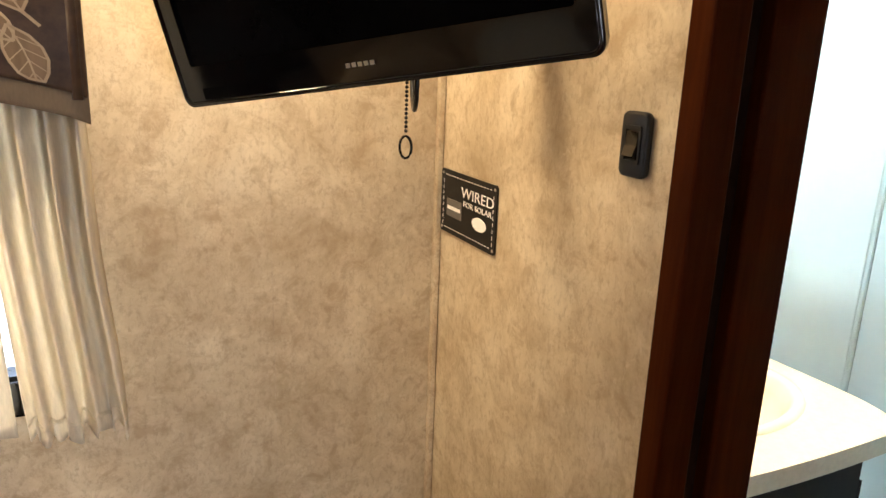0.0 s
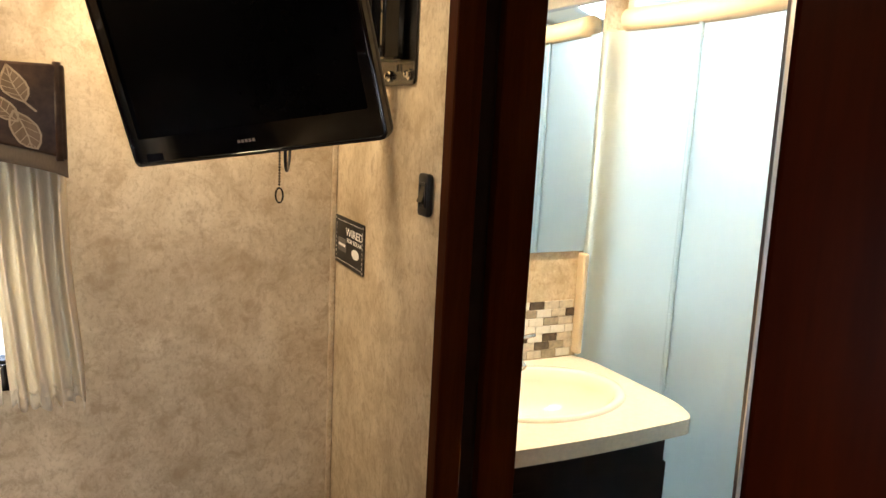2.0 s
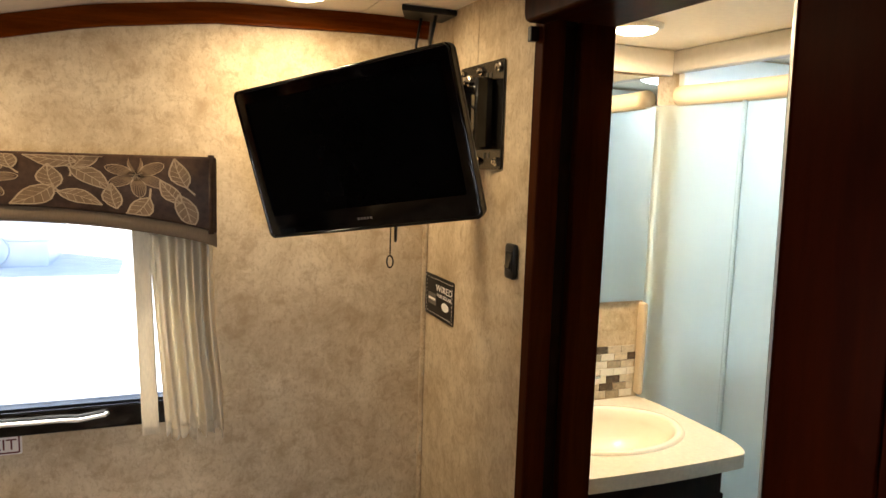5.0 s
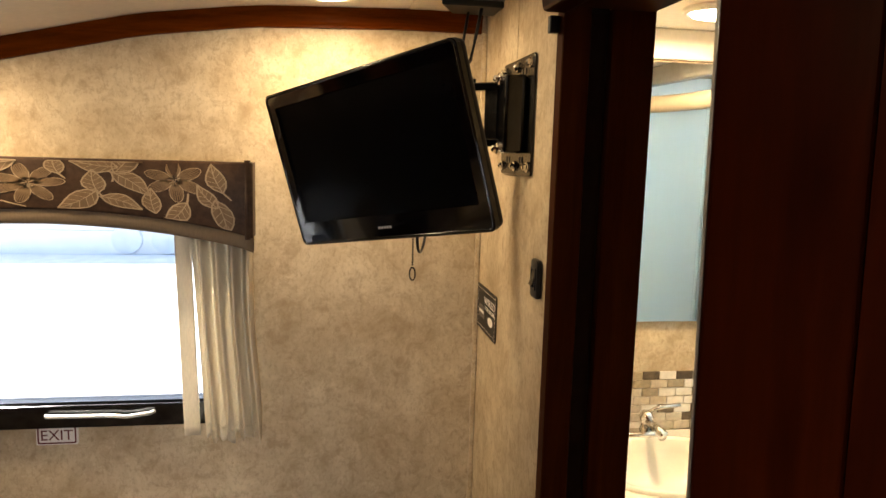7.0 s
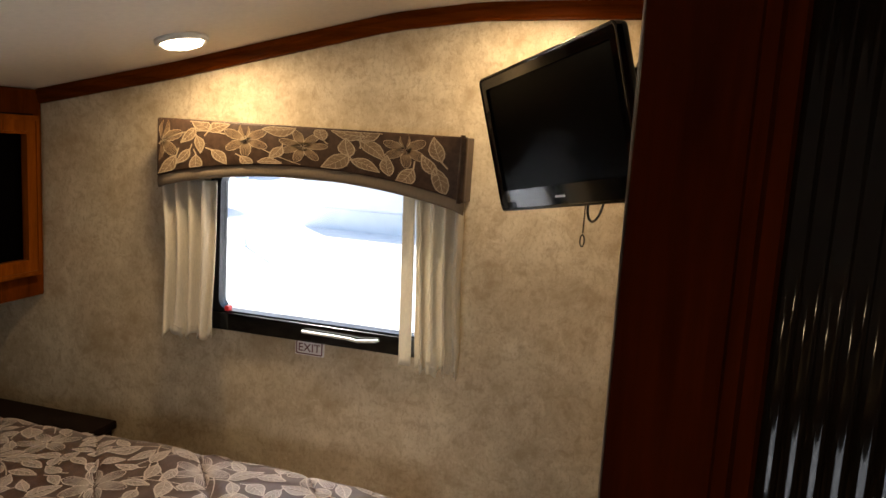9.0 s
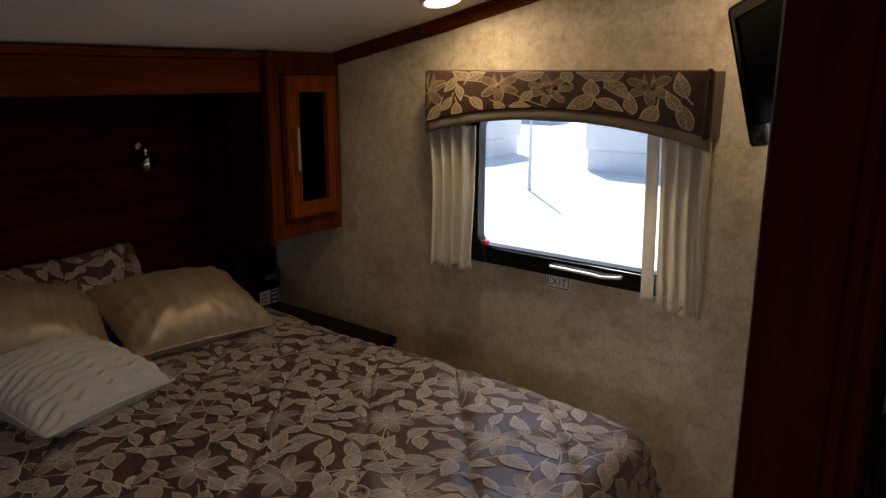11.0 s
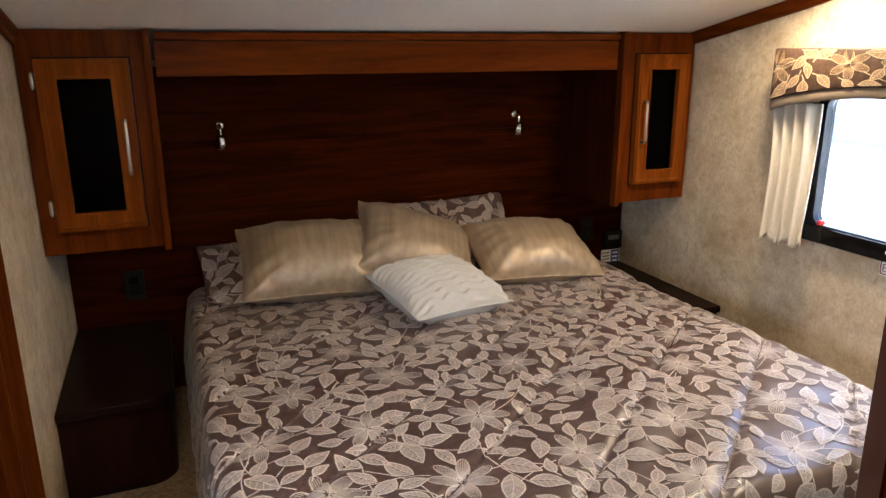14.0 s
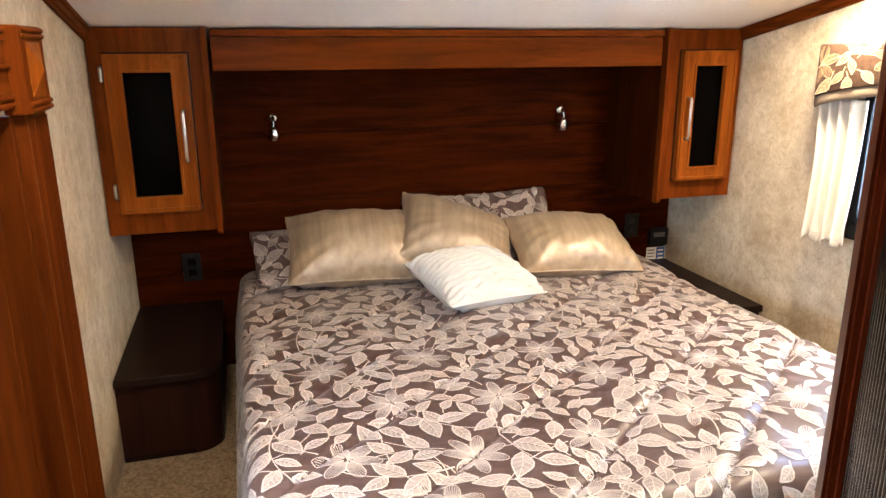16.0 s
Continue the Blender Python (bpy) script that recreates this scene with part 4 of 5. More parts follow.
def tv_bracket():
    at = Vector((1.0, 0.868, 1.670))
    t = thing("tv_bracket", "black steel swing bracket bolted to the partition", "bracket", at)
    p = part("wall_plate", prism(rounded(-0.115, 0.115, -0.115, 0.115, 0.008), -0.006, -0.001, 0.0015, "x"), "black_metal", t)
    for y in (-0.098, -0.005, 0.095):
        for z in (-0.098, 0.098):
            part("bolt", lathe([(0.010, 0.0), (0.010, 0.004), (0.006, 0.005), (0.006, 0.010), (0.003, 0.012)], 8, Matrix.Translation((-0.006, y, z)) @ pose(0, 0, 0, 0, -90)), "chrome", p)
    for y in (-0.055, -0.035, 0.045, 0.065):
        for z in (-0.085, 0.085):
            part("slot_hole", box(-0.0072, -0.0058, y - 0.004, y + 0.004, z - 0.006, z + 0.006), "black", p)
    part("pivot_block", box(-0.050, -0.007, -0.075, 0.020, -0.072, 0.078, 0.005), "gloss_black", t)
    for z in (0.070, -0.064):
        part("pivot_bolt", lathe([(0.012, 0.0), (0.012, 0.006), (0.008, 0.008), (0.008, 0.014), (0.004, 0.017)], 10, Matrix.Translation((-0.050, -0.045, z)) @ pose(0, 0, 0, 0, -90)), "chrome", t)

    def bar(a, b, wide, tall):
        a, b = Vector(a), Vector(b)
        d = (b - a).normalized()
        side = Vector((0, 0, 1)).cross(d).normalized()
        m = Matrix.Translation(a) @ Matrix((d, side, d.cross(side))).transposed().to_4x4()
        return box(0, (b - a).length, -wide / 2, wide / 2, -tall / 2, tall / 2, 0.003, None, m)
    back = TVM @ Vector((0.0, 0.03, -0.075)) - at
    elbow = Vector((-0.125, 0.045, 0.0))
    part("link_plate", bar((-0.050, -0.020, 0.003), (-0.072, 0.000, 0.003), 0.006, 0.100), "black_metal", t, "upright folding link plate")
    for z in (0.058, -0.052):
        q = part("arm", bar((-0.040, -0.018, z), (elbow.x - 0.008, elbow.y + 0.006, z), 0.030, 0.016), "gloss_black", t)
        part("bolt", lathe([(0.009, 0.0), (0.009, 0.008), (0.005, 0.012)], 8, Matrix.Translation((-0.095, 0.022, z + 0.008))), "chrome", q)
        part("knuckle", lathe([(0.013, -0.016), (0.015, -0.012), (0.015, 0.012), (0.013, 0.016)], 14, Matrix.Translation((elbow.x, elbow.y, z))), "gloss_black", t, "", True)
        q = part("arm", bar((elbow.x + 0.006, elbow.y - 0.002, z), (back.x + 0.02, back.y + 0.01, z - 0.02), 0.026, 0.014), "gloss_black", t)
        part("bolt", lathe([(0.008, 0.0), (0.008, 0.010), (0.004, 0.013)], 8, Matrix.Translation((elbow.x - 0.03, elbow.y - 0.008, z + 0.006))), "chrome", q)
    mount = TVM @ Matrix.Translation((0.0, 0.0, -0.066))
    part("mount_plate", box(-0.06, 0.06, -0.10, 0.14, -0.010, 0.010, 0.002, None, Matrix.Translation(-at) @ mount), "black_metal", t)


tv_bracket()


def tv_cables():
    t = thing("tv_cable", "black cables running from ceiling socket to television", "cable")
    part("cord", tube([(0.955, 1.05, 1.925), (0.945, 1.06, 1.86), (0.93, 1.04, 1.80), (0.895, 1.01, 1.755), (0.85, 0.97, 1.73), (0.79, 0.93, 1.70)], 0.004), "black", t, "", True)
    part("cord", tube([(0.935, 1.10, 1.925), (0.925, 1.11, 1.85), (0.92, 1.08, 1.78), (0.885, 1.02, 1.72), (0.82, 0.96, 1.66)], 0.0035), "black", t, "", True)
    part("socket", prism([(0.86, 1.03), (1.0, 1.03), (1.0, 1.13), (0.90, 1.13)], 1.915, 1.929, 0.003), "black", t)
    k = thing("key_chain", "black cord loop and steel ball chain with ring", "chain")
    base = TVM @ Vector((0.050, -0.160, -0.03))
    run = 1.7 * Vector((0.32, 0.94, 0.0))
    pts = [base + run * f + Vector((0, 0, h)) for f, h in ((0.0, 0.004), (-0.002, -0.020), (0.004, -0.040), (0.018, -0.050), (0.034, -0.043), (0.048, -0.022), (0.056, 0.008))]
    for _ in range(2):
        pts = [pts[0]] + [q for a, b in zip(pts, pts[1:]) for q in (a.lerp(b, 0.25), a.lerp(b, 0.75))] + [pts[-1]]
    part("strap", tube(pts, 0.0030), "black", k, "", True)
    for i in range(14):
        bm = bmesh.new()
        bmesh.ops.create_icosphere(bm, subdivisions=1, radius=0.0024, matrix=Matrix.Translation(base + Vector((-0.007, 0.013, -0.006 - 0.0050 * i))))
        part("ball", bm, "black_metal", k)
    c = base + Vector((-0.007, 0.013, -0.090))
    part("ring", tube([c + Vector((0.005 * math.cos(a), -0.006 * math.cos(a), 0.013 * math.sin(a))) for a in (i * math.tau / 20 for i in range(20))], 0.0016, 6, None, True), "black_metal", k, "", True)



tv_cables()


def solar_plate():
    t = thing("solar_plate", "black solar wiring cover plate lettered WIRED FOR SOLAR", "plate", (0.9985, 1.085, 1.219))
    part("plate", prism(rounded(-0.099, 0.099, -0.055, 0.055, 0.006), -0.0018, 0.0, 0, "x"), "black", t)
    face = Matrix.Translation((-0.0021, 0, 0)) @ pose(0, 0, 0, 90, 0, -90)
    lettering("word_wired", "WIRED", 0.024, Matrix.Translation((0, -0.035, 0.024)) @ face, "label_white", t, 1.5)
    lettering("words_for_solar", "FOR SOLAR", 0.013, Matrix.Translation((0, -0.036, 0.006)) @ face, "label_white", t, 1.45)
    part("oval", prism([(-0.045 + 0.024 * math.cos(a), -0.017 + 0.011 * math.sin(a)) for a in (i * math.tau / 20 for i in range(20))], -0.0024, -0.0018, 0, "x"), "label_white", t, "white oval badge")
    part("blank_panel", box(-0.0024, -0.0018, 0.018, 0.075, -0.024, 0.006), "grey", t)
    part("print_bar", box(-0.0028, -0.0024, 0.022, 0.071, -0.012, -0.006), "label_white", t)
    bm = bmesh.new()
    for i in range(16):
        for z in (-0.046, 0.046):
            box(-0.0022, -0.0018, -0.082 + i * 0.0105, -0.076 + i * 0.0105, z - 0.0006, z + 0.0006, 0, bm)
    for i in range(8):
        for y in (-0.089, 0.089):
            box(-0.0022, -0.0018, y - 0.0008, y + 0.0008, -0.042 + i * 0.0105, -0.036 + i * 0.0105, 0, bm)
    part("dashed_border", bm, "label_white", t)
    for y in (-0.092, 0.092):
        for z in (-0.048, 0.048):
            part("screw", lathe([(0.0028, 0), (0.002, 0.0012)], 8, Matrix.Translation((-0.0018, y, z)) @ pose(0, 0, 0, 0, -90)), "nickel", t)


solar_plate()


def light_switch():
    t = thing("light_switch", "black rocker light switch on the wall", "switch", (0.999, 0.684, 1.372))
    part("plate", prism(rounded(-0.0215, 0.0215, -0.036, 0.036, 0.009), -0.010, 0.0, 0.003, "x"), "black", t, "", True)
    part("frame", ring_prism(rounded(-0.014, 0.014, -0.021, 0.021, 0.003), rounded(-0.0105, 0.0105, -0.017, 0.017, 0.002), -0.012, -0.0095, "x"), "black", t)
    part("rocker", prism([(-0.0095, -0.016), (-0.017, -0.012), (-0.0125, 0.0), (-0.0105, 0.016)], -0.010, 0.010, 0.001, "y"), "gloss_black", t)


light_switch()


# ---- bathroom doorway ----
def pocket_doorway():
    t = tagged(new("door_1"), "dark cherry pocket door frame with the door slid into its slot", "door", "", "structure")
    part("jamb_front", box(0.992, 1.040, 0.590, 0.624, 0.0, 1.84, 0.003), "jamb_wood", t)
    part("jamb_back", box(1.080, 1.156, 0.599, 0.632, 0.0, 1.84, 0.003), "jamb_wood", t)
    part("slot", box(1.041, 1.079, 0.616, 0.628, 0.0, 1.84), "black", t)
    part("door_leaf", box(1.046, 1.074, 0.611, 0.6155, 0.01, 1.83), "espresso", t)
    part("screw", lathe([(0.004, 0), (0.003, 0.002)], 8, Matrix.Translation((1.036, 0.593, 0.92)) @ pose(0, 0, 0, 90)), "chrome", t)
    part("head_casing", prism(rounded(-0.02, 0.610, 1.824, 1.924, 0.022), 0.958, 0.999, 0.006, "x"), "door_wood", t, "rounded dark head board")
    part("track", box(1.0, 1.150, -0.02, 0.598, 1.836, 1.849), "jamb_wood", t)
    part("catch", box(0.974, 0.991, 0.606, 0.620, 1.795, 1.823, 0.002), "black", t)


pocket_doorway()


def hall_door():
    """The hall door, standing open against the angled wall."""
    t = tagged(new("door_2"), "dark cherry hall door standing open with reeded glass panel", "door", "", "structure")
    t.matrix_basis = pose(0.88, -0.09, 0.012, 0, 0, -41) @ pose(0.020, 0, 0.002, 0, -0.85, 0)
    W, H, TH = 0.62, 1.84, 0.034
    part("stile", box(0.0, 0.098, 0.0, TH, 0.0, H, 0.003), "door_wood", t)
    part("stile", box(W - 0.098, W, 0.0, TH, 0.0, H, 0.003), "door_wood", t)
    for z0, z1 in ((0.0, 0.16), (H - 0.12, H), (0.72, 0.82)):
        part("rail", box(0.099, W - 0.099, 0.0, TH, z0, z1, 0.003), "door_wood", t)
    for z0, z1 in ((0.16, 0.72), (0.82, H - 0.12)):
        for k, (o, d) in enumerate(((0.0, -0.005), (0.012, -0.001), (0.026, 0.006))):
            part("moulding", ring_prism(rounded(0.098 + o, W - 0.098 - o, z0 + o, z1 - o, 0.002), rounded(0.112 + o, W - 0.112 - o, z0 + o + 0.014, z1 - o - 0.014, 0.002), d, 0.02, "y"), "door_wood", t)
    part("lower_panel", box(0.135, W - 0.135, 0.010, 0.022, 0.196, 0.684, 0.004), "door_wood", t)
    n = 22
    w0, w1 = 0.136, W - 0.136
    pts = []
    for i in range(n * 6 + 1):
        s = i / 6
        pts.append((w0 + (w1 - w0) * i / (n * 6), 0.014 - 0.004 * abs(math.sin(math.pi * s))))
    bm = prism(pts + [(w1, 0.02), (w0, 0.02)], 0.856, H - 0.156)
    part("reeded_glass", bm, "ribbed", t, "dark vertically reeded glass", True)
    part("edge_strip", box(-0.0022, -0.0002, 0.001, 0.005, 0.0, H), "nickel", t, "thin bright edge strip")
    part("handle", lathe([(0.022, 0.0), (0.022, 0.004), (0.008, 0.008), (0.008, 0.022), (0.018, 0.028), (0.02, 0.036), (0.010, 0.042)], 18, Matrix.Translation((0.05, 0.0, 0.90)) @ pose(0, 0, 0, 90)), "nickel", t, "", True)


hall_door()


# ---- bathroom ----
def vanity():
    t = thing("vanity", "dark vanity cabinet with bowed cream counter", "vanity", (1.17, 1.236, 0.0))
    x1, dep = 0.60, 0.40
    def front(n=14, o=0.0):
        out = []
        for i in range(n + 1):
            s = i / n
            out.append((x1 * s * (1 - 0.0), -(dep - 0.03 + 0.12 * math.sin(math.pi * (0.35 + 0.30 * (1 - s)))) + o))
        return out
    f = front()
    corner = [(f[-2][0] + 0.054 * math.cos(radians(15 * k)), -0.34 + (f[-2][1] + 0.34) * math.sin(radians(15 * k))) for k in range(6)]
    pts = [(0.0, 0.0), (x1, 0.0)] + corner + [(x, y) for x, y in reversed(f[:-1])]
    cx, cy = 0.31, -0.225

    def reach(ang):
        """Distance from the bowl's middle to the counter's edge."""
        d, best = Vector((math.cos(ang), math.sin(ang))), 9.0
        for i in range(len(pts)):
            p, q = Vector(pts[i]) - Vector((cx, cy)), Vector(pts[(i + 1) % len(pts)]) - Vector((cx, cy))
            e = q - p
            den = d.x * e.y - d.y * e.x
            if abs(den) > 1e-9:
                k, w = (p.x * e.y - p.y * e.x) / den, (p.x * d.y - p.y * d.x) / den
                if k > 0 and -1e-6 <= w <= 1 + 1e-6:
                    best = min(best, k)
        return best
    angs = sorted({i * math.tau / 64 for i in range(64)} | {math.atan2(p[1] - cy, p[0] - cx) % math.tau for p in pts})
    edge = [(cx + reach(q) * math.cos(q), cy + reach(q) * math.sin(q)) for q in angs]
    hole = [(cx + 0.222 * math.cos(q), cy + 0.166 * math.sin(q)) for q in angs]
    part("counter", ring_prism(edge, hole, 0.800, 0.838, "z"), "counter", t, "cream speckled laminate counter")
    body = [(0.0, 0.0), (x1 - 0.03, 0.0), (x1 - 0.03, -dep + 0.05)] + [(x * 0.95, y + 0.035) for x, y in reversed(f[:-1])]
    part("cabinet", prism(body, 0.0, 0.715), "espresso", t)
    part("apron", ring_prism(body, [(0.31 + (x - 0.31) * 0.92, -0.2 + (y + 0.2) * 0.92) for x, y in body], 0.715, 0.800, "z"), "espresso", t)
    part("door_panel", ring_prism(rounded(0.06, 0.30, 0.10, 0.72, 0.004), rounded(0.10, 0.26, 0.14, 0.68, 0.004), -dep - 0.052, -dep - 0.03, "y"), "espresso", t)
    d = part("door_panel", ring_prism(rounded(0.32, 0.54, 0.10, 0.72, 0.004), rounded(0.36, 0.50, 0.14, 0.68, 0.004), -dep - 0.045, -dep - 0.02, "y"), "espresso", t)
    part("handle", tube([(0.52, -dep - 0.045, 0.48), (0.52, -dep - 0.07, 0.49), (0.52, -dep - 0.07, 0.57), (0.52, -dep - 0.045, 0.58)], 0.005), "nickel", d, "", True)
    bm = bmesh.new()
    prof = [(1.13, 0.8385), (1.11, 0.847), (1.03, 0.848), (0.98, 0.842), (0.93, 0.815), (0.82, 0.775), (0.60, 0.742), (0.30, 0.728), (0.06, 0.725)]
    rings = [[bm.verts.new((0.31 + 0.21 * r * math.cos(k * math.tau / 40), -0.225 + 0.155 * r * math.sin(k * math.tau / 40), z)) for k in range(40)] for r, z in prof]
    for a, b in zip(rings, rings[1:]):
        for k in range(40):
            bm.faces.new((a[k], a[(k + 1) % 40], b[(k + 1) % 40], b[k]))
    bm.faces.new(rings[-1])
    part("basin", bm, "basin", t, "cream oval basin with white rim", True)
    fa = thing("faucet", "chrome lever faucet on the vanity counter", "faucet", (1.480, 1.190, 0.838))
    part("base", box(-0.06, 0.06, -0.022, 0.022, 0.0, 0.022, 0.008), "chrome", fa, "", True)
    part("spout", tube([(0.0, 0.0, 0.015), (0.0, -0.02, 0.05), (0.0, -0.07, 0.052), (0.0, -0.10, 0.040)], 0.012), "chrome", fa, "", True)
    part("neck", lathe([(0.018, 0.02), (0.015, 0.045), (0.02, 0.06), (0.012, 0.075)], 16), "chrome", fa, "", True)
    part("lever", tube([(0.0, 0.0, 0.070), (0.03, -0.005, 0.085), (0.09, -0.012, 0.095)], 0.006), "chrome", fa, "", True)


vanity()


def splash_and_mirror():
    t = tagged(new("wall_backsplash"), "mosaic strip of cream, tan and dark tiles behind the basin", "", "", "structure")
    rnd = random.Random(4)
    for r in range(7):
        for i in range(11):
            x = 1.185 + 0.050 * i + (0.025 if r % 2 else 0.0)
            k = rnd.random()
            part("tile", box(x, x + 0.0485, 1.2345, 1.2395, 0.842 + 0.0240 * r, 0.8645 + 0.0240 * r, 0.001), "tile_b" if k < 0.22 else "tile_c" if k < 0.40 else "tile_d" if k < 0.62 else "tile_a", t)
    m = thing("mirror", "frameless wall mirror above the basin", "mirror", (1.45, 1.237, 1.152))
    part("glass", box(-0.28, 0.304, -0.006, 0.0, 0.0, 0.694, 0.001), "mirror", m)
    structure("trim_bath_post", box(1.738, 1.756, 1.205, 1.239, 0.85, 1.148, 0.006), "rail", "beige corner post beside the shower")


splash_and_mirror()


def shower():
    t = thing("shower", "walk-in shower with frosted sliding doors and beige rail", "shower", (1.755, 0.0, 0.0))
    def bow(y):
        return 0.05 - (0.16 * ((0.85 - y) / 0.5) ** 2 if y < 0.85 else 0.048 * ((y - 0.85) / 0.385) ** 2)
    ys = [1.235 - 0.04 * i for i in range(25)]
    part("tray", prism([(bow(y) - 0.03, y) for y in ys] + [(0.72, ys[-1]), (0.72, 1.235)], 0.0, 0.10, 0.006), "shower_white", t)
    part("rail", tube([(bow(y), y, 1.785) for y in ys[2:]], 0.030, 12), "rail", t, "beige curved top rail", True)
    for a, b in ((0, 8), (8, 24)):
        seg = ys[a:b + 1]
        outl = [(bow(y) - 0.003, y) for y in seg] + [(bow(y) + 0.003, y) for y in reversed(seg)]
        part("door", prism(outl, 0.10, 1.76), "frosted", t, "pale frosted glass door")
        y = seg[-1]
        part("seam_bar", tube([(bow(y) - 0.008, y, 0.10), (bow(y) - 0.008, y, 1.76)], 0.007, 8), "frosted", t)
    part("wall_panel", box(0.80, 0.83, ys[-1], 1.235, 0.0, 1.92), "shower_white", t)
    part("wall_panel", box(0.08, 0.80, 1.21, 1.235, 0.0, 1.92), "shower_white", t)
    part("soap_shelf", prism([(0.20, 1.21), (0.60, 1.21), (0.60, 1.06), (0.25, 1.10)], 0.93, 0.97, 0.01), "shower_white", t)
    part("side_wall", box(-0.06, 0.72, ys[-1] - 0.03, ys[-1] - 0.001, 0.0, 1.92), "shower_white", t)
    part("edge_bar", tube([(0.012, 1.226, 0.1), (0.012, 1.226, 1.76)], 0.006, 8), "shower_white", t, "", True)
    # unseen dome under the closed ceiling; its own glow stands in for daylight
    d = thing("skylight", "unseen domed skylight whose own glow lights the shower", "skylight", (2.22, 0.80, 1.928))
    part("dome", lathe([(0.02, -0.03), (0.16, -0.022), (0.20, 0.0)], 28), "dome", d, "", True)
    part("rim", lathe([(0.20, 0.0), (0.215, -0.012), (0.225, 0.0)], 28), "white", d, "", True)


shower()
structure("trim_bath_cornice", box(1.16, 1.80, 1.221, 1.239, 1.852, 1.929, 0.004), "ceiling", "pale cornice over the mirror")
structure("trim_shower_header", box(1.80, 1.84, 0.28, 1.239, 1.862, 1.929, 0.006), "pale_grey", "grey strip on the ceiling over the shower")


# ---- wardrobe in the slide-out ----
def slide_wardrobe():
    t = thing("slide_wardrobe", "cherry wardrobe wall in the slide-out with fluted casing", "wardrobe", (-0.235, YS, 0.0))
    c = part("casing", box(-0.035, 0.125, 0.001, 0.033, 0.0, 1.425, 0.003), "wardrobe_wood_shaded", t, "fluted upright casing")
    for k in range(6):
        part("flute", tube([(-0.017 + 0.025 * k, 0.032, 0.02), (-0.017 + 0.025 * k, 0.032, 1.415)], 0.0075, 8), "wardrobe_wood_shaded", c)
    b = part("rosette_block", box(-0.026, 0.150, 0.001, 0.050, 1.426, 1.600, 0.004), "wood_z", t, "corner block with raised pyramid")
    bm = bmesh.new()
    q = [bm.verts.new(p) for p in ((0.008, 0.050, 1.458), (0.116, 0.050, 1.458), (0.116, 0.050, 1.568), (0.008, 0.050, 1.568))]
    a = bm.verts.new((0.062, 0.066, 1.513))
    for i in range(4):
        bm.faces.new((q[i], q[(i + 1) % 4], a))
    part("pyramid", bm, "door_cherry", b)
    for z in (1.434, 1.447, 1.580, 1.592):
        part("bead", tube([(-0.022, 0.050, z), (0.146, 0.050, z)], 0.0055, 8), "wood_z", b)
    h = part("header", box(0.151, 3.0, -0.03, 0.020, 1.440, 1.596, 0.003), "wood_x", t)
    for z in (1.448, 1.462, 1.520, 1.576, 1.590):
        part("bead", tube([(0.152, 0.021, z), (3.0, 0.021, z)], 0.006, 8), "wood_x", h)
    part("edge_strip", box(0.126, 0.146, -0.05, 0.010, 0.0, 1.424, 0.002), "wardrobe_wood_shaded", t)
    for x0, x1, z1 in ((0.15, 0.65, 1.405), (0.66, 1.42, 0.80), (1.43, 2.0, 1.405), (2.01, 2.58, 1.405)):
        d = part("door", box(x0, x1, -0.06, -0.035, 0.06, z1, 0.003), "wardrobe_wood_shaded", t)
        part("panel", box(x0 + 0.07, x1 - 0.07, -0.036, -0.029, 0.13, z1 - 0.07, 0.006), "wardrobe_wood_shaded", d)
    part("dresser_top", box(0.655, 1.425, -0.30, -0.03, 0.802, 0.828, 0.004), "espresso", t)
    part("side", box(0.630, 0.652, -0.30, -0.061, 0.0, 1.41), "wood_z", t)
    part("side", box(1.432, 1.452, -0.30, -0.061, 0.0, 1.41), "wood_z", t)
    bm = bmesh.new()
    for x0, x1, z0, z1 in ((0.0, 0.66, 0.0, 1.6), (1.42, 3.05, 0.0, 1.6), (0.66, 1.42, 0.0, 0.86), (0.66, 1.42, 1.41, 1.6)):
        box(x0, x1, -0.35, -0.301, z0, z1, 0, bm)
    structure("wall_slide", bm, "wall", "outer wall of the slide-out").location = (-0.235, YS, 0.0)
    structure("ceiling_slide", box(-0.235, 2.75, YS - 0.35, YS - 0.05, 1.6, 1.64), "ceiling", "ceiling of the slide-out")
    w = tagged(new("window_2"), "plain black-framed window over the dresser", "window", "", "structure")
    part("window_frame", ring_prism(rounded(0.425, 1.185, 0.86, 1.41, 0.01), rounded(0.455, 1.155, 0.89, 1.38, 0.03), YS - 0.345, YS - 0.305, "y"), "black", w)
    part("pane", prism(rounded(0.455, 1.155, 0.89, 1.38, 0.03), YS - 0.33, YS - 0.326, 0, "y"), "pane", w).visible_shadow = False


slide_wardrobe()


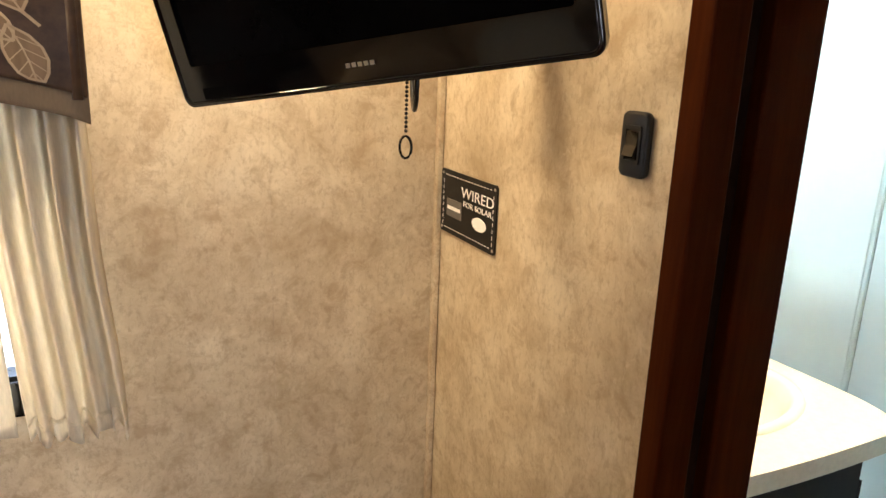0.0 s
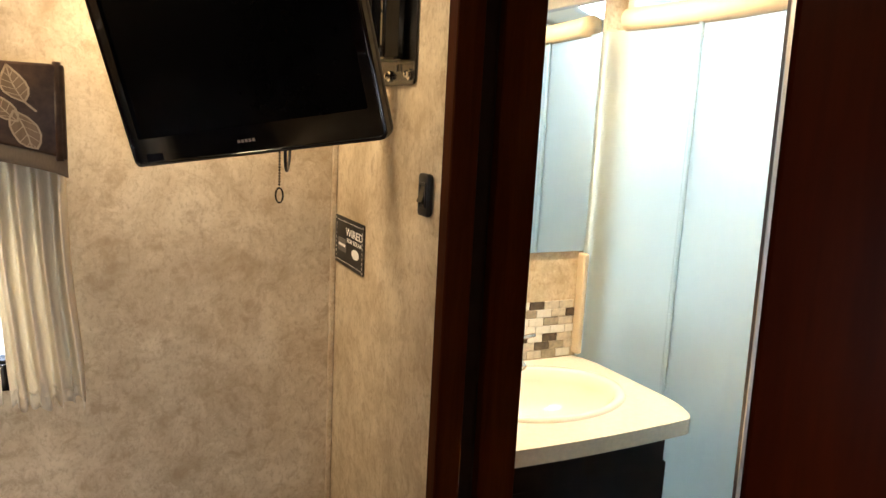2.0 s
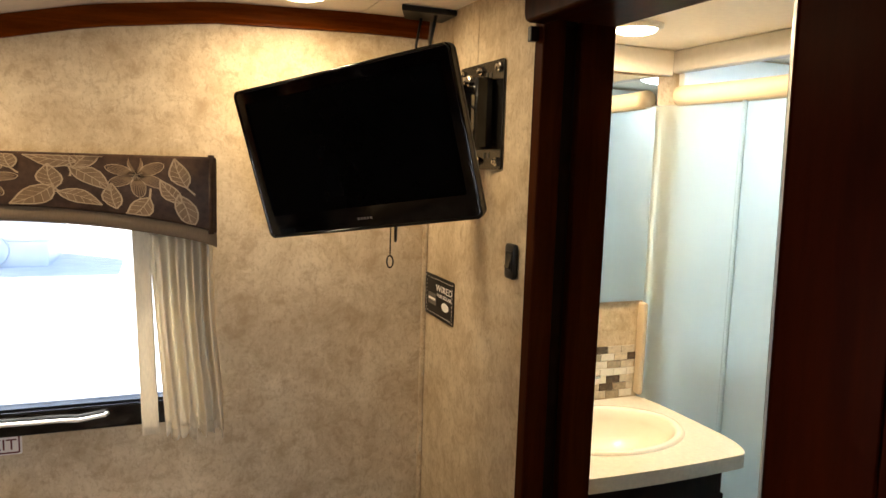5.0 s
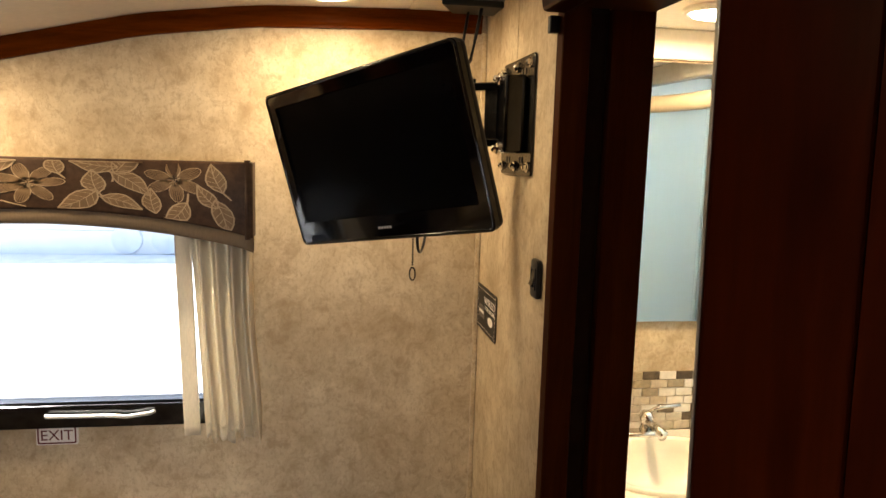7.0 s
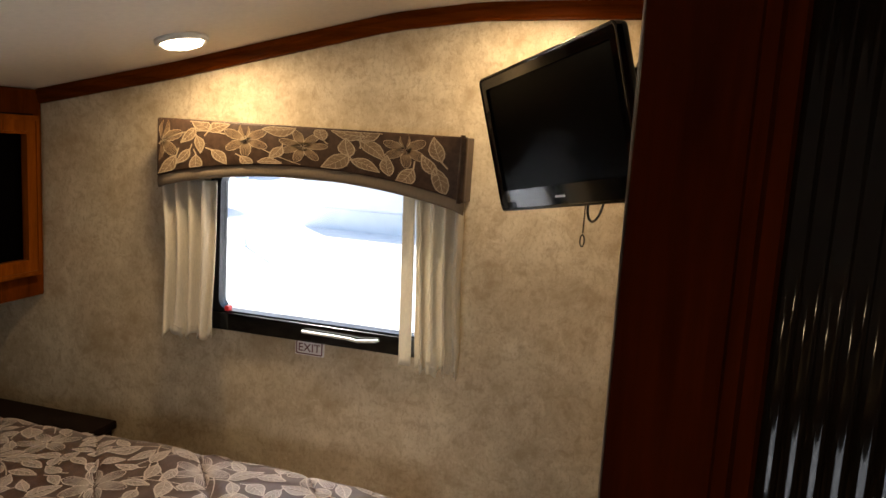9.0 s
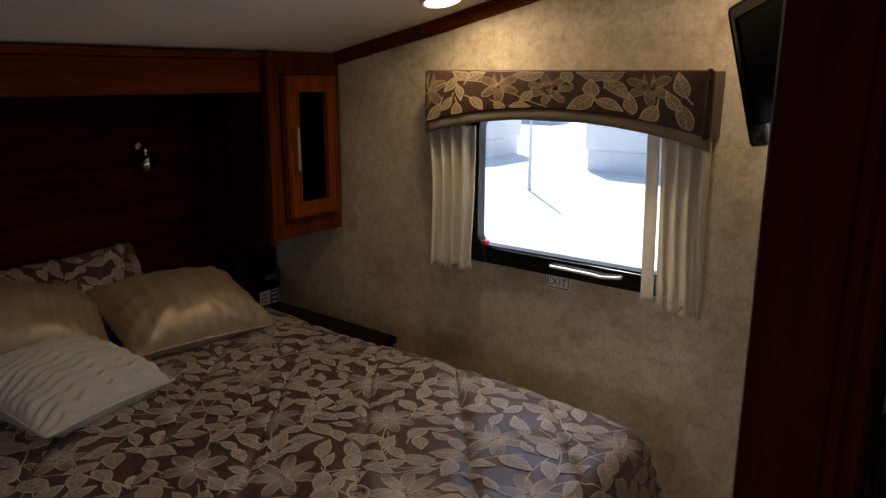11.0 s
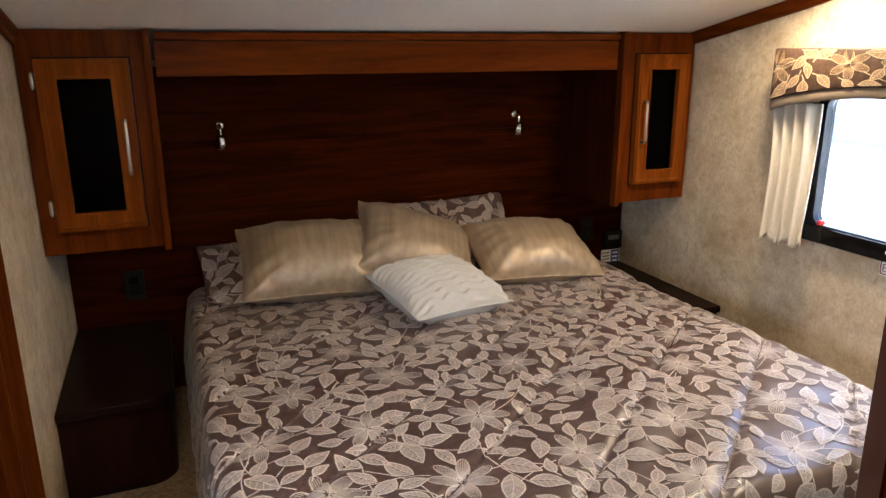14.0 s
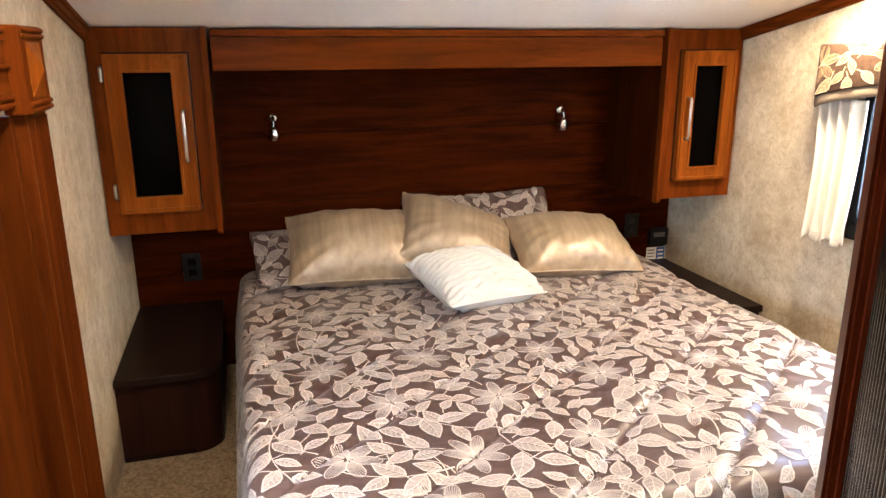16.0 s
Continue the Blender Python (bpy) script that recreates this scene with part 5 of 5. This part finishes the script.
# ---- ceiling lamps ----
def ceiling_lamp(x, y, watt):
    slope = math.degrees(math.atan((ceil_z(x + 0.05) - ceil_z(x - 0.05)) / 0.1))
    t = thing("ceiling_lamp", "round surface-mounted ceiling lamp, lit warm", "ceiling lamp", (0, 0, 0), "round ceiling lamps")
    t.matrix_basis = pose(x, y, ceil_z(x), 0, -slope, 0)
    part("rim", lathe([(0.070, 0.0), (0.070, -0.008), (0.062, -0.014), (0.056, -0.010)], 32), "white", t, "", True)
    part("lens", lathe([(0.056, -0.008), (0.050, -0.018), (0.032, -0.023), (0.008, -0.025)], 32), "lens", t, "glowing frosted lens", True)
    lamp = new("lamp_light", bpy.data.lights.new("lamp_light", "AREA"))
    lamp.data.shape, lamp.data.size, lamp.data.energy, lamp.data.color = "DISK", 0.10, watt, WARM
    lamp.matrix_world = t.matrix_basis @ Matrix.Translation((0, 0, -0.027))


for lx, ly, watt in LAMPS:
    ceiling_lamp(lx, ly, watt)


# ---- outside ----
def outside():
    structure("ground", box(-400, 400, -400, 400, -1.3, -1.0), "gravel", "pale gravel yard in bright daylight")
    for x, y, long in ((-15.8, 17.2, 8.6), (-23.0, 33.0, 9.0), (-4.9, 17.0, 6.0), (-9.0, 34.0, 8.0)):
        b = thing("trailer", "white parked travel trailer across the yard", "trailer", (x, y, -1.0), "trailers in the yard")
        part("body", box(-long / 2, long / 2, 0.0, 2.4, 0.55, 3.2, 0.08), "siding", b)
        for k in range(3):
            u = -long / 2 + long * (0.12 + 0.30 * k)
            part("window", box(u, u + 0.8, -0.02, 0.0, 1.8, 2.4), "far_dark", b)
        part("stripe", box(-long / 2 + 0.1, long / 2 - 0.1, -0.015, 0.0, 1.25, 1.40), "far_dark", b)
        part("skirt", box(-long / 2 + 0.1, long / 2 - 0.1, 0.05, 2.3, 0.0, 0.55), "siding", b)
        for u in (0.9, 1.8):
            part("wheel", lathe([(0.34, -0.1), (0.36, 0.0), (0.34, 0.1)], 20, Matrix.Translation((u, 0.04, 0.36)) @ pose(0, 0, 0, 90)), "far_dark", b)
    p = thing("light_pole", "grey steel pole in the yard", "pole", (-7.2, 13.0, -1.0))
    part("pole", lathe([(0.06, 0.0), (0.04, 0.1), (0.03, 4.5)], 12), "far_dark", p)
    h = thing("storage_building", "low pale metal building beyond the yard", "building", (6.0, 45.0, -1.0))
    part("wall", box(-30, 25, 0, 8, 0.0, 4.0), "siding", h)
    part("roof", prism([(-0.5, 4.0), (8.5, 4.0), (4.0, 5.8)], -30.5, 25.5, 0, "x"), "far_dark", h)
    for i in range(7):
        part("door", box(-27 + 7.2 * i, -23.5 + 7.2 * i, -0.05, 0.0, 0.0, 3.0), "far_dark", h)


outside()
